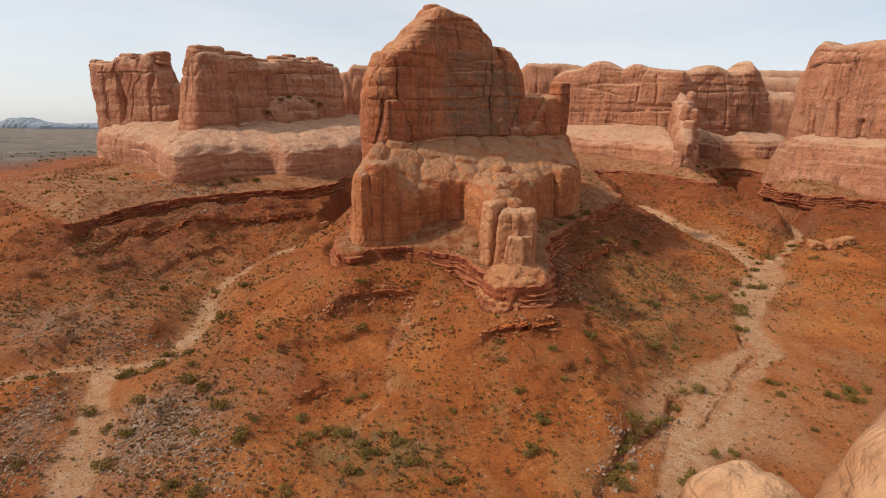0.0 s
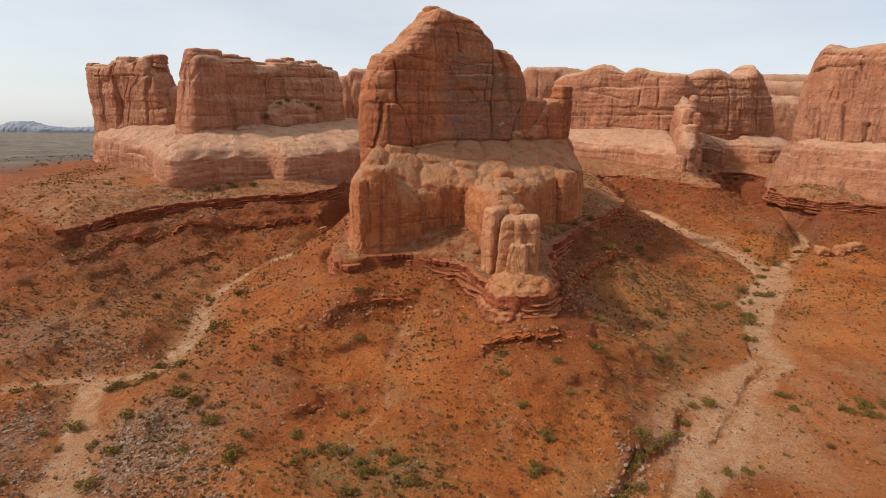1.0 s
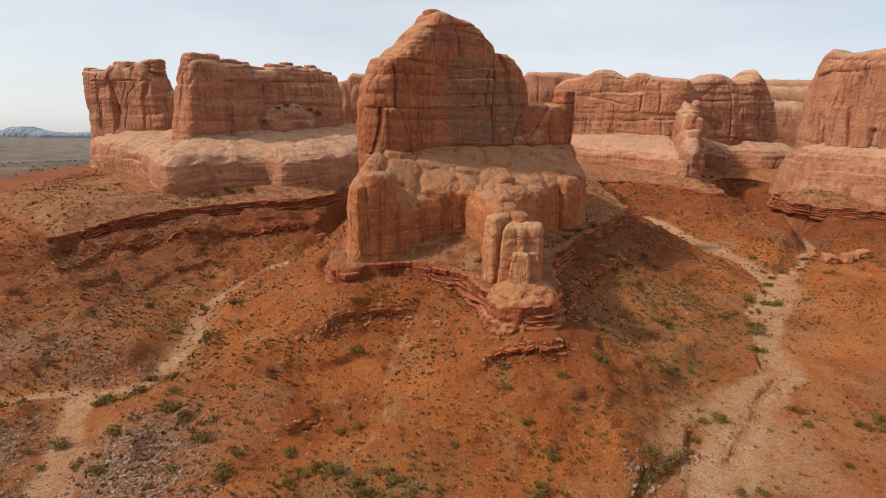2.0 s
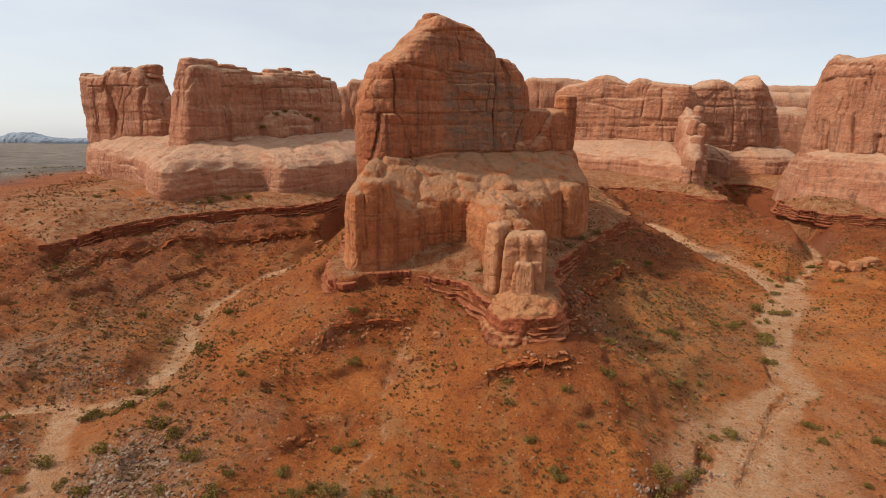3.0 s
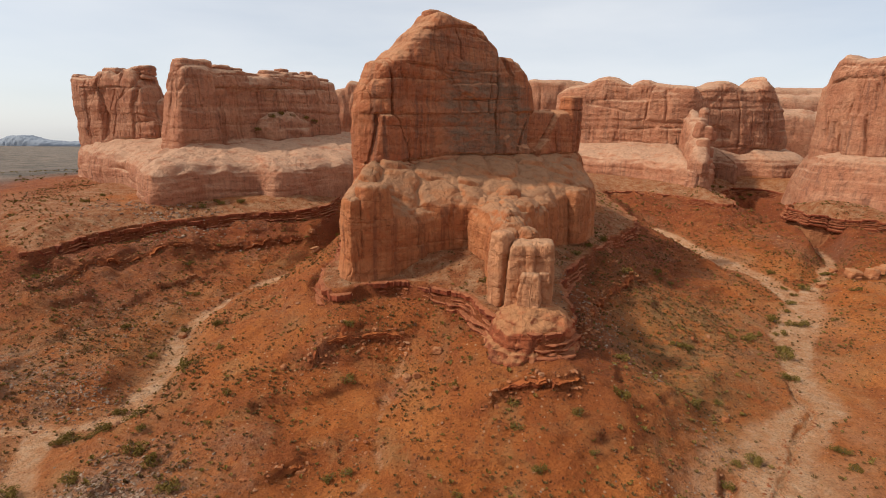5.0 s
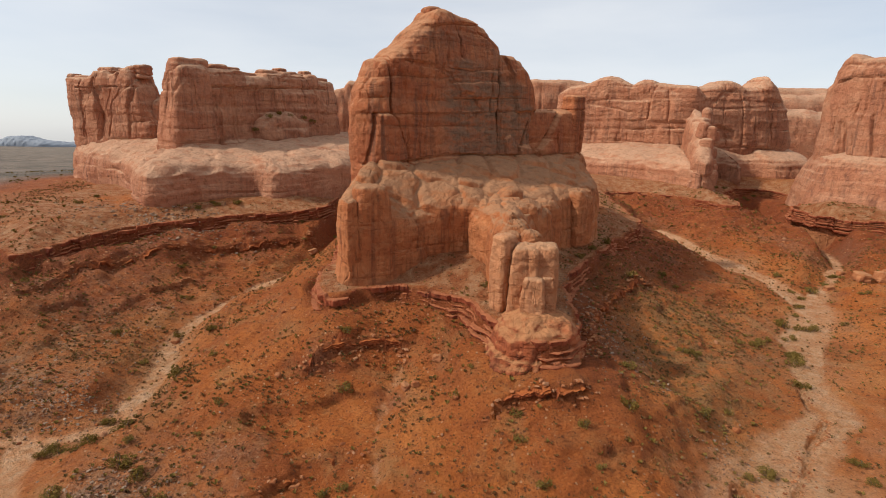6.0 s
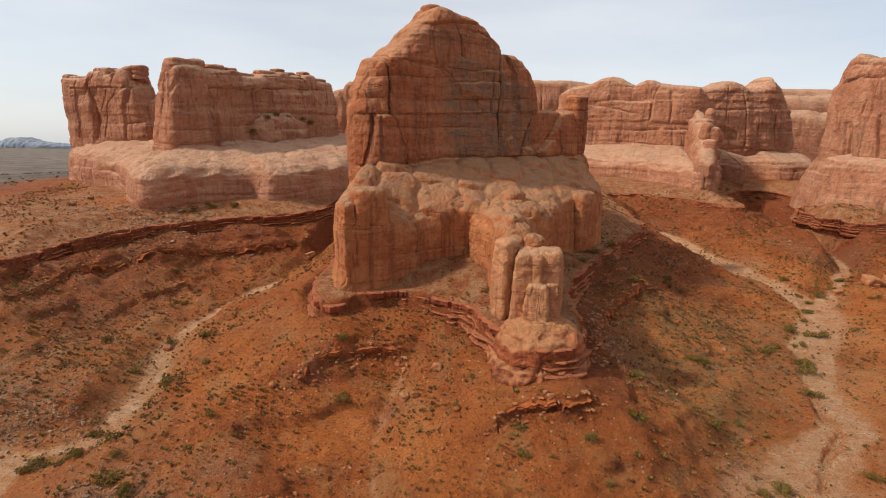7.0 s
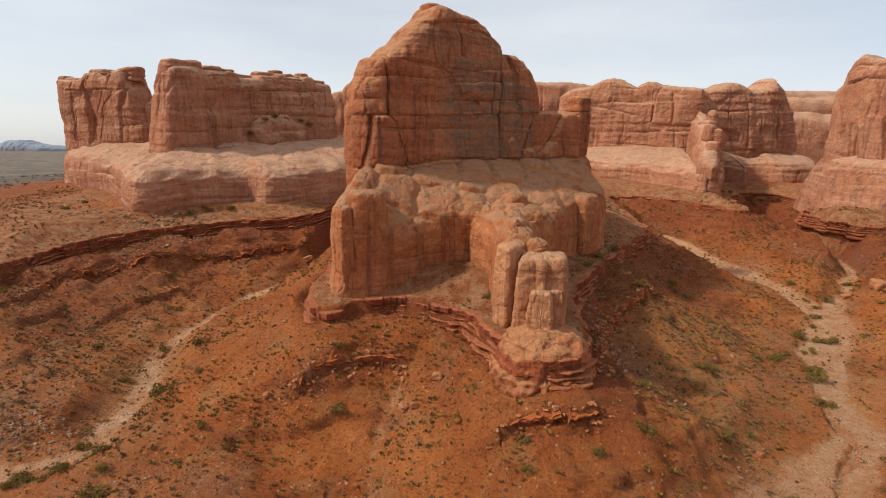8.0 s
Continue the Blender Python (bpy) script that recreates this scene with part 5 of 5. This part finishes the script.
# ---- rock farther back ----
def far_mesa(line, tops, front, rear, base, seed, label):
    t = thing("mesa", label, "mesa", "mesas round the valley", at=tuple(onto_plain(dipped(np.array([[*line[0], base]])))[0]))
    part("wall", rock_mesh("wall", fin(line, tops, front, rear, base, 150, 50, 3.4, seed=seed, lumps=2.2, flutes=0.8, beds=0.9, partings=1.6, joints=1.6, joint_size=20), ROCK_FAR), t)


far_mesa([(75, 470), (100, 462), (150, 466), (210, 470)], [(0, 74), (12, 80), (16, 83.9), (45, 84.7), (70, 82), (140, 78)], 14, 40, 10, 201, "distant dark-capped sandstone wall")
far_mesa([(-110, 500), (-75, 485), (-40, 490), (20, 495)], [(0, 60), (30, 66), (38, 74), (46, 75.2), (50, 81), (80, 81.2), (140, 78)], 12, 40, 5, 202, "distant broken sandstone fin")
far_mesa([(215, 470), (290, 455), (360, 440)], [(0, 60), (40, 74), (80, 66), (110, 61.5), (150, 61)], 25, 40, 5, 203, "low banded sandstone ridge")
far_mesa([(150, 690), (330, 660), (520, 650), (760, 620)], [(0, 86), (150, 89), (300, 90.5), (380, 89), (460, 92), (620, 92)], 30, 300, -20, 204, "far flat-topped sandstone plateau")
far_mesa([(250, 560), (330, 545), (430, 540)], [(0, 74), (60, 79), (120, 78), (180, 80)], 25, 40, -10, 205, "low banded sandstone ridge")

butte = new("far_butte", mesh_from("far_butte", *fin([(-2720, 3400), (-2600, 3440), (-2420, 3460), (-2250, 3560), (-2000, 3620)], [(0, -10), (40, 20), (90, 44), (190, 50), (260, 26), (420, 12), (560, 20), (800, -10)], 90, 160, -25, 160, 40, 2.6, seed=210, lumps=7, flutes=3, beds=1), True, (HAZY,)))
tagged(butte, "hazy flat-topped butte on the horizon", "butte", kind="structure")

# ---- slickrock under the start of the flight ----
dome = thing("slickrock_outcrop", "pale rounded slickrock domes on a cliff edge", "rock outcrop", at=foot_of(27, 20))
for i, (x, y, w, d, top, turn) in enumerate([(23.0, 27.5, 11, 12, 36.2, 20), (20.5, 20.5, 13, 10, 38.6, 10), (34.4, 24.5, 24, 17, 42.4, 35), (31, 18, 13, 12, 43.6, 0), (10, 25.5, 8, 9, 34.0, 0), (28, 8, 26, 18, 44.5, 0), (48, 14, 20, 24, 49, 20)]):
    z0 = -4.0
    part("dome", rock_mesh("dome", block((x, y, z0), (w, d, top - z0), turn, (0, 0), 3.0, 72, 70, 0.12, 140 + i, lumps=0.8, flutes=0.3, beds=0.25, pillows=0.5, pillow_size=7), ROCK_NEAR), dome)

# ---- loose rock ----
def stone_shape(rng, flat=0.6):
    """A broken stone: a rough ten-sided lump with an uneven top, wider below."""
    k = rng.integers(5, 8)
    th = np.sort(rng.uniform(0, 6.28, k)) * 0.4 + np.linspace(0, 6.28, k, endpoint=False) * 0.6
    low = np.stack([np.cos(th), np.sin(th), -0.6 + 0 * th], 1) * rng.uniform(0.42, 0.58, (k, 1))
    high = low * [0.75, 0.75, -1] + rng.uniform(-0.1, 0.1, (k, 3))
    v = np.vstack([low, high, [[0, 0, -0.3]], [[*rng.uniform(-0.12, 0.12, 2), 0.42]]])
    v[:, 2] *= flat
    i, j = np.arange(k), (np.arange(k) + 1) % k
    f = np.vstack([np.stack([i, j, j + k], 1), np.stack([i, j + k, i + k], 1), np.stack([i + k, j + k, i * 0 + 2 * k + 1], 1), np.stack([j, i, i * 0 + 2 * k], 1)])
    return v, f


def turned(v, rng, tilt=0.35):
    m = np.array(Euler((rng.uniform(-tilt, tilt), rng.uniform(-tilt, tilt), rng.uniform(0, 6.28))).to_matrix())
    return v @ m.T


rng = np.random.default_rng(7)


def scatter(n, accept, box):
    """Random plan places in a box, kept with the chance that accept gives."""
    x, y = rng.uniform(box[0], box[1], n), rng.uniform(box[2], box[3], n)
    keep = rng.uniform(0, 1, n) < accept(x, y)
    return x[keep], y[keep]


FEET = [[q[:2] for q in TOWER_FOOT], [(-215, 345), (-172, 290), (-110, 222), (-92, 236), (-66, 246), (-34, 283), (-10, 400), (-205, 400)],
        [(60, 400), (148, 290), (160, 314), (250, 338), (270, 460), (80, 460)], [(190, 275), (190, 256), (209, 217), (240, 178), (340, 165), (340, 330), (210, 305)]]


def clear(x, y):
    """Off the standing rock."""
    free = np.hypot((x - 22) / 7, (y - 122) / 18) > 1
    for foot in FEET:
        inside = np.zeros(len(x), bool)
        for (ax, ay), (bx, by) in zip(foot, foot[1:] + foot[:1]):
            if ay != by:
                inside ^= ((ay > y) != (by > y)) & (x < (bx - ax) * (y - ay) / (by - ay) + ax)
        free &= ~inside
    return free


def stone_chance(x, y):
    h, wash, shale, rub, grass, bench = ground(x, y, True)
    d = to_bench(x, y)
    p = np.stack([x, y, x * 0], 1)
    clump = smooth(0.0, 0.45, fbm(p / 5, 3, 501))
    near_ledge = np.exp(-np.maximum(d, 0) / 9) * (d > 0)
    return np.clip(0.06 + 0.85 * rub * (0.3 + clump) + 0.35 * near_ledge * clump + 0.5 * np.exp(-np.abs(d) / 2.5) * (0.4 + clump) + 0.3 * clump * (d < 0) + 0.25 * clump * (d > 0) * (1 - wash), 0, 1) * (d > -40)


sx, sy = scatter(48000, lambda x, y: stone_chance(x, y) * clear(x, y), (-185, 165, 58, 250))
sp = settled(sx, sy)
size = np.clip(0.15 * rng.pareto(2.6, len(sx)) + 0.14, 0, 0.95) * (1 + 0.5 * (sy > 130))
vs, fs, count = [], [], 0
shapes = [stone_shape(rng, rng.uniform(0.35, 0.9)) for _ in range(14)]
SINGLE = [mesh_from("stone", v, f, False, (STONE,)) for v, f in shapes]
large = set(np.argsort(-size * (100 / sy))[:260].tolist())
for i in range(len(sx)):
    at = sp[i] + [0, 0, 0.12 * size[i]]
    if i in large:
        ob = new("stone", SINGLE[i % 14])
        ob.matrix_basis = Matrix.LocRotScale(Vector(at), Euler((rng.uniform(-0.35, 0.35), rng.uniform(-0.35, 0.35), rng.uniform(0, 6.28))), Vector((size[i],) * 3))
        tagged(ob, "loose broken sandstone block lying on red soil", "stone", "loose stones on the slopes")
    else:
        v, f = shapes[i % 14]
        fs.append(f + count)
        count += len(v)
        vs.append(turned(v, rng) * size[i] + at)
# slabs broken from the low ledges, lying along them
for pts, tall in SCARPS[:8] + [(GULCH, 1.0), (CRACK, 0.6)]:
    c = curve(pts, 60)
    n = int(2.2 * np.linalg.norm(np.diff(c, axis=0), axis=1).sum())
    q = c[rng.integers(0, 60, n)] + rng.normal(0, 1.0, (n, 2))
    for place in settled(q[:, 0], q[:, 1]):
        v, f = shapes[rng.integers(0, 14)]
        w = rng.uniform(0.3, 0.7) * (0.6 + 0.4 * tall)
        fs.append(f + count)
        count += len(v)
        vs.append(turned(v * [1.6, 1.0, 0.8], rng, 0.25) * w + place + [0, 0, 0.1 * w])
# grey rubble heaps beside the dry wash
grey_vs, grey_fs, grey_count = [], [], 0
for cx, cy, wx, wy, n, most in ((-53.5, 85, 3.4, 5.5, 1100, 0.75), (-44, 79.5, 4.5, 4.5, 800, 0.7), (-34.5, 71.5, 4, 4, 350, 0.6), (-78.5, 90, 3.5, 4.5, 600, 0.7), (-70.5, 76, 3.5, 4, 450, 0.7), (37.4, 76.5, 1.8, 3.5, 150, 0.95), (48, 84.8, 2.6, 1.8, 110, 0.9), (30.5, 69.5, 1.5, 2.0, 90, 0.8), (-46, 92, 5, 5, 300, 0.6), (-92, 121, 15, 6, 900, 0.6), (-75, 117, 7, 3, 400, 0.7), (-80, 150, 16, 14, 700, 0.6), (57, 98, 5, 8, 200, 0.5), (40, 79, 7, 5, 180, 0.5), (-100, 220, 18, 9, 700, 1.3), (42, 128, 6, 12, 500, 0.7)):
    q = rng.normal(0, 1, (n, 2)) * [wx, wy] + [cx, cy]
    for place in settled(q[:, 0], q[:, 1]):
        v, f = shapes[rng.integers(0, 14)]
        w = 0.2 + (most - 0.2) * rng.uniform() ** 2.5
        grey_fs.append(f + grey_count)
        grey_count += len(v)
        grey_vs.append(turned(v * [1.4, 1.0, 0.8], rng, 0.3) * w + place + [0, 0, 0.12 * w])
me = mesh_from("rubble", np.vstack(grey_vs), np.vstack(grey_fs), False, (GREY_STONE,))
tagged(new("rubble", me), "grey and tan broken rubble beside the dry wash", "rubble", kind="stuff")
me = mesh_from("loose_stones", np.vstack(vs), np.vstack(fs), False, (STONE,))
tagged(new("loose_stones", me), "scattered red and grey broken stones on the slopes", "stones", kind="stuff")


def boulder_mesh(seed, power, mat=STONE):
    v, f = block((0, 0, -0.5), (1, 1, 1), 0, (0, 0), power, 20, 14, 0.12)
    n = v / np.maximum(np.linalg.norm(v, axis=1, keepdims=True), 1e-6)
    e, own = cells(v * 1.6 + 5, seed)
    v = v + n * (0.16 * fbm(v * 2.2, 3, seed) + 0.05 * (own - 0.5))[:, None]
    return mesh_from("boulder", v, f, False, (mat,))


BOULDERS = [boulder_mesh(520 + i, 3.0 + 0.6 * i) for i in range(5)]
BLOCKS = [boulder_mesh(530 + i, 3.4 + 0.8 * i, LIP) for i in range(4)]
KNOWN = [(3.5, 119.2, 2.3), (-3.0, 113.9, 2.2), (-1.0, 113.2, 1.7), (-44.7, 224.0, 3.6), (-40, 221, 2.6), (152.4, 183.9, 6.0), (158.2, 182.7, 5.6), (163, 185, 4.2), (168.9, 187.7, 5.0), (155, 188, 3.6), (6.7, 106.6, 1.4), (142.9, 185.5, 3.2), (160.7, 202.1, 3.0), (-58.4, 105.9, 1.3), (-66, 150, 2.2), (-30, 205, 2.8), (62, 107, 1.4), (-47, 231, 3.0)]
bx, by = scatter(1500, lambda x, y: 0.16 * np.exp(-np.maximum(to_bench(x, y), 0) / 14) * (to_bench(x, y) > 1.5), (-120, 165, 60, 240))
rows = KNOWN + [(a, b, float(np.clip(0.5 + 0.5 * rng.pareto(3), 0.5, 1.8))) for a, b in zip(bx[:60], by[:60])]
bp = settled([r[0] for r in rows], [r[1] for r in rows])
for i, (row, q) in enumerate(zip(rows, bp)):
    ob = new("boulder", BLOCKS[i % 4] if row[2] > 1.9 else BOULDERS[i % 5])
    w = row[2]
    ob.matrix_basis = Matrix.LocRotScale(Vector(q) + Vector((0, 0, 0.22 * w)), Euler((rng.uniform(-0.25, 0.25), rng.uniform(-0.25, 0.25), rng.uniform(0, 6.28))), Vector((w, w * rng.uniform(0.65, 0.95), w * rng.uniform(0.55, 0.8))))
    tagged(ob, "large angular sandstone boulder resting on the slope" if w > 2 else "small angular red sandstone boulder on the slope", "boulder", "boulders on the slopes")

# ---- plants ----
def foliage(rng, leaves, leaf, flat=0.75, clumps=7):
    """A low desert shrub one metre wide: leaf clusters round a handful of clump centres."""
    a = rng.uniform(0, 6.28, clumps)
    r = np.sqrt(rng.uniform(0.02, 0.16, clumps))
    cc = np.stack([r * np.cos(a), r * np.sin(a), rng.uniform(0.22, 0.55, clumps) * flat], 1)
    k = rng.integers(0, clumps, leaves)
    u = rng.normal(0, 1, (leaves, 3))
    u /= np.linalg.norm(u, axis=1, keepdims=True)
    p = cc[k] + u * (rng.uniform(0.4, 1, leaves) ** 0.5 * 0.23)[:, None]
    p[:, 2] = np.maximum(p[:, 2], 0.03)
    t1 = rng.normal(0, 1, (leaves, 3))
    t1 /= np.linalg.norm(t1, axis=1, keepdims=True)
    t2 = np.cross(t1, u + 0.7 * rng.normal(0, 1, (leaves, 3)))
    t2 /= np.linalg.norm(t2, axis=1, keepdims=True)
    s = leaf * rng.uniform(0.6, 1.3, leaves)[:, None]
    v = np.stack([p - t1 * s, p + t2 * s * 0.55, p + t1 * s, p - t2 * s * 0.55], 1).reshape(-1, 3)
    return v, np.arange(4 * leaves).reshape(-1, 4)


def stems(rng, n=6):
    v, f = [], []
    for i in range(n):
        a, out = rng.uniform(0, 6.28), rng.uniform(0.15, 0.36)
        tip = np.array([out * math.cos(a), out * math.sin(a), rng.uniform(0.3, 0.55)])
        o = len(v)
        for q, r in ((np.array([0, 0, -0.15]), 0.022), (tip * 0.5 + [0, 0, 0.05], 0.014), (tip, 0.005)):
            for j in range(4):
                v.append(q + r * np.array([math.cos(j * 1.57), math.sin(j * 1.57), 0]))
        for s in range(2):
            for j in range(4):
                f.append((o + 4 * s + j, o + 4 * s + (j + 1) % 4, o + 4 * s + 4 + (j + 1) % 4, o + 4 * s + 4 + j))
    return np.array(v), np.array(f)


GREEN = [mesh_from("foliage", *foliage(rng, 560, 0.052, 0.8, 9), False, (LEAF,)) for _ in range(5)]
DRY = [mesh_from("foliage", *foliage(rng, 300, 0.045, 0.6, 8), False, (SAGE,)) for _ in range(3)]
STEMS = [mesh_from("stem", *stems(rng), False, (STEM,)) for _ in range(3)]
SHRUBS_A = [(-70.2, 106, 7.0), (-59.7, 104, 5.0), (-86.0, 100.7, 2.2), (-83.3, 102.6, 1.7), (-68.7, 91.5, 3.2), (-62.2, 86.5, 2.0), (-58.8, 92.7, 2.6), (-62.3, 114.5, 5.0), (-55.9, 108, 3.6), (-67.7, 85.6, 1.5), (-56.0, 75.1, 2.6),
            (-55.9, 83.0, 2.5), (-51.4, 98.4, 3.4), (-47.1, 95.2, 2.8), (-41.4, 90.4, 4.2), (-32.8, 85.3, 1.8), (-34.0, 80.7, 3.4), (-42.6, 81.6, 2.4), (-39.4, 111.7, 1.8), (-54, 126, 3.4), (-55.3, 149, 3.6), (-74.0, 175.2, 3.6),
            (-66.6, 152.9, 2.6), (-80.1, 148.7, 2.2), (-67.5, 137.1, 2.2), (-14.5, 92, 4.6), (-15.4, 116.0, 2.8), (-23.8, 86.2, 2.2), (-20.0, 80.9, 4.2), (-15.3, 81.3, 3.0)]
SHRUBS_B = [(-5.0, 77.5, 4.0), (-9.0, 76.4, 5.4), (-1.3, 72.2, 4.6), (5.7, 85.6, 1.7), (21.5, 81.2, 4.4), (18.6, 74.1, 3.8), (62.9, 111.4, 2.2), (97.5, 137.6, 8.0), (91, 144.1, 7.6), (61.1, 96.8, 5.0), (79.0, 97.3, 3.8), (92.7, 92, 8.0),
            (87.1, 91, 3.8), (36.3, 72.8, 4.2), (37.3, 77, 3.8), (40.9, 80.2, 2.0), (32.2, 68, 3.6), (46.6, 70.4, 2.3), (57.0, 75.5, 1.8), (53.5, 75.6, 2.0), (28.9, 89.9, 1.5), (16.9, 95.4, 2.0), (16.9, 100.3, 2.0), (27.7, 96.1, 2.0),
            (41.7, 113.1, 2.2), (65.3, 132.6, 7.0), (79.1, 175.5, 8.0), (56.9, 108.8, 5.0), (144.0, 190, 7.0), (157.0, 199, 8.0)]
SHRUBS_C = [(101, 146, 4.2), (109, 152, 4.0), (114, 161, 5.0), (119, 169, 4.0), (126, 182, 4.5), (87, 124, 3.6), (93, 133, 3.4), (131, 196, 5.0), (34.5, 72, 2.2), (36, 76, 2.0), (39, 79, 2.4), (43, 81, 2.0), (46.5, 84, 2.6), (50, 87, 2.0), (53, 91, 2.2), (31, 69, 2.0), (57, 95, 1.8), (28, 62, 2.4), (126.1, 178, 4.6), (37.2, 100.9, 2.6), (40.8, 82.2, 3.0), (19.3, 87.6, 2.0), (14.6, 133, 1.8), (45.5, 162.2, 2.6), (53, 172, 3.6), (60.5, 181.5, 3.0), (-86, 236, 6), (-78, 241, 6.5), (-91, 231.5, 5.0), (-140.4, 247.0, 4.4),
            (-137.9, 229.0, 5.0), (-10.2, 78.0, 3.8), (-12.3, 71.0, 4.0), (-70.6, 75.6, 1.8), (-22.2, 66.9, 2.5), (-36.4, 67.8, 2.5), (-41.5, 69.0, 2.2), (172, 286, 8.0), (182, 292, 7.0), (178, 300, 6.0), (186, 306, 6.0), (168, 308, 5.0), (196, 314, 5.0), (176, 313, 4.0), (92.6, 89, 5.0), (76.8, 92.2, 2.0), (62, 163, 3.2),
            (143.0, 171.3, 4.0), (44.7, 68.5, 2.6), (104, 154, 3.2), (112, 152, 3.0), (135, 183, 3.4)]
plants = []
for x, y, w in SHRUBS_A + SHRUBS_B + SHRUBS_C:
    n = max(1, int(round((w / 2.6) ** 1.35)))
    for i in range(n):
        r, a = (0.5 * w * math.sqrt((i + 0.3) / n), rng.uniform(0, 6.28)) if n > 1 else (0, 0)
        plants.append((x + r * math.cos(a), y + 0.6 * r * math.sin(a), (w if n == 1 else 2.0 * rng.uniform(0.7, 1.25)), 0))


def shrub_chance(x, y):
    h, wash, shale, rub, grass, bench = ground(x, y, True)
    d = to_bench(x, y)
    p = np.stack([x, y, x * 0], 1)
    return np.clip(0.42 + 0.9 * fbm(p / 14, 3, 531) + 0.9 * grass, 0.06, 1) * (1 - 0.85 * wash) * np.where(d < 0, 0.5, 1.0) * (np.abs(d + 2.1 * fbm(p / 9, 3, 312)) > 1.2) * (1 - 0.6 * smooth(45, 70, x) * smooth(145, 115, y))


qx, qy = scatter(900, lambda x, y: 0.8 * shrub_chance(x, y) * clear(x, y), (-150, 190, 60, 285))
room = 296 - len(plants)
for x, y in list(zip(qx, qy))[:room]:
    plants.append((x, y, float(rng.uniform(0.8, 1.9)), int(rng.uniform() < 0.35)))
pp = settled([q[0] for q in plants], [q[1] for q in plants])
for i, ((x, y, w, dry), q) in enumerate(zip(plants, pp)):
    sink = 0.06 * w
    ob = new("shrub", DRY[i % 3] if dry else GREEN[i % 5])
    ob.matrix_basis = Matrix.LocRotScale(Vector(q) - Vector((0, 0, sink)), Euler((0, 0, rng.uniform(0, 6.28))), Vector((w, w * rng.uniform(0.8, 1.1), w * rng.uniform(0.75, 1.0))) * 1.2)
    tagged(ob, ("dry grey-brown desert brush on bare soil" if dry else "wide olive green desert shrub on bare soil" if w > 1.6 else "small olive green desert shrub on bare soil"), "shrub", "desert shrubs")
    st = new("stem", STEMS[i % 3])
    st.parent = ob

# low brush too small to count
def tuft(rng, blades=6):
    """A bunch of coarse grass or brush: broad blades leaning out from one root."""
    v = []
    for k in range(blades):
        a = 6.28 * k / blades + rng.uniform(-0.3, 0.3)
        o, t = np.array([math.cos(a), math.sin(a), 0]), np.array([-math.sin(a), math.cos(a), 0])
        r, h, w = rng.uniform(0.22, 0.48), rng.uniform(0.22, 0.52), rng.uniform(0.12, 0.20)
        v += [o * 0.04 - t * 0.04, o * r * 0.75 - t * w + [0, 0, h], o * r + [0, 0, h * rng.uniform(0.6, 1.0)], o * r * 0.75 + t * w + [0, 0, h]]
    return np.array(v), np.arange(4 * blades).reshape(-1, 4)


tufts = [tuft(rng) for _ in range(12)]
tx, ty = scatter(115000, lambda x, y: shrub_chance(x, y) * clear(x, y), (-190, 215, 56, 300))
tp = settled(tx, ty)


def planted(kinds, places, sizes, spin):
    """Many copies of a few small shapes at the given places, as vertices and faces of one mesh."""
    vs, fs, o = [], [], 0
    for k, (v, f) in enumerate(kinds):
        at, size, a = places[k::len(kinds)], sizes[k::len(kinds)], spin[k::len(kinds)]
        c, d = np.cos(a)[:, None], np.sin(a)[:, None]
        w = np.stack([v[None, :, 0] * c - v[None, :, 1] * d, v[None, :, 0] * d + v[None, :, 1] * c, np.repeat(v[None, :, 2], len(at), 0)], 2)
        vs.append((w * size[:, None, None] + at[:, None]).reshape(-1, 3))
        fs.append((f[None] + o + len(v) * np.arange(len(at))[:, None, None]).reshape(-1, f.shape[1]))
        o += len(v) * len(at)
    return np.vstack(vs), np.vstack(fs)


green_ones = np.arange(len(tx)) % 5 == 0
for green in (True, False):
    at = tp[green_ones == green] - [0, 0, 0.03]
    sizes = (0.40 + 0.85 * rng.uniform(0, 1, len(at)) ** 2.4) * (1.2 if green else 1.0)
    me = mesh_from("low_brush", *planted(tufts, at, sizes, rng.uniform(0, 6.28, len(at))), False, (LEAF if green else SAGE,))
    tagged(new("low_brush", me), "low green brush scattered over the slopes" if green else "low dry brush scattered over the slopes", "brush", kind="stuff")
# brush on the slab in the mesa wall and round the benches behind
for x, y, z in [(-80, 318, 56.5), (-76, 324, 55), (-84, 312, 55), (-70, 332, 54), (-90, 308, 48), (-66, 338, 52)]:
    q = dipped(np.array([[x, y, z - 1.5]]))[0]
    ob = new("shrub", GREEN[int(abs(x)) % 5])
    ob.matrix_basis = Matrix.LocRotScale(Vector(q), Euler((0, 0, x)), Vector((4.5, 4.0, 3.6)))
    tagged(ob, "dark green shrub on the sloping mesa slab", "shrub", "desert shrubs")
# far scrub on the bench and the plain
fx, fy = scatter(9000, lambda x, y: ((x < -125) | (y > 225)) * (0.25 + 0.75 * smooth(-0.1, 0.3, fbm(np.stack([x / 25, y / 25, x * 0], 1), 3, 541))) * (((x < -215) | (y < 232 + 0.0 * x)) | ((x > 60) & (x < 190) & (y < 300))), (-700, 200, 150, 620))
fp = settled(fx, fy)
me = mesh_from("far_scrub", *planted(tufts, fp, rng.uniform(1.0, 2.4, len(fx)), rng.uniform(0, 6.28, len(fx))), False, (LEAF,))
tagged(new("far_scrub", me), "sparse dark scrub over the far plain", "scrub", kind="stuff")
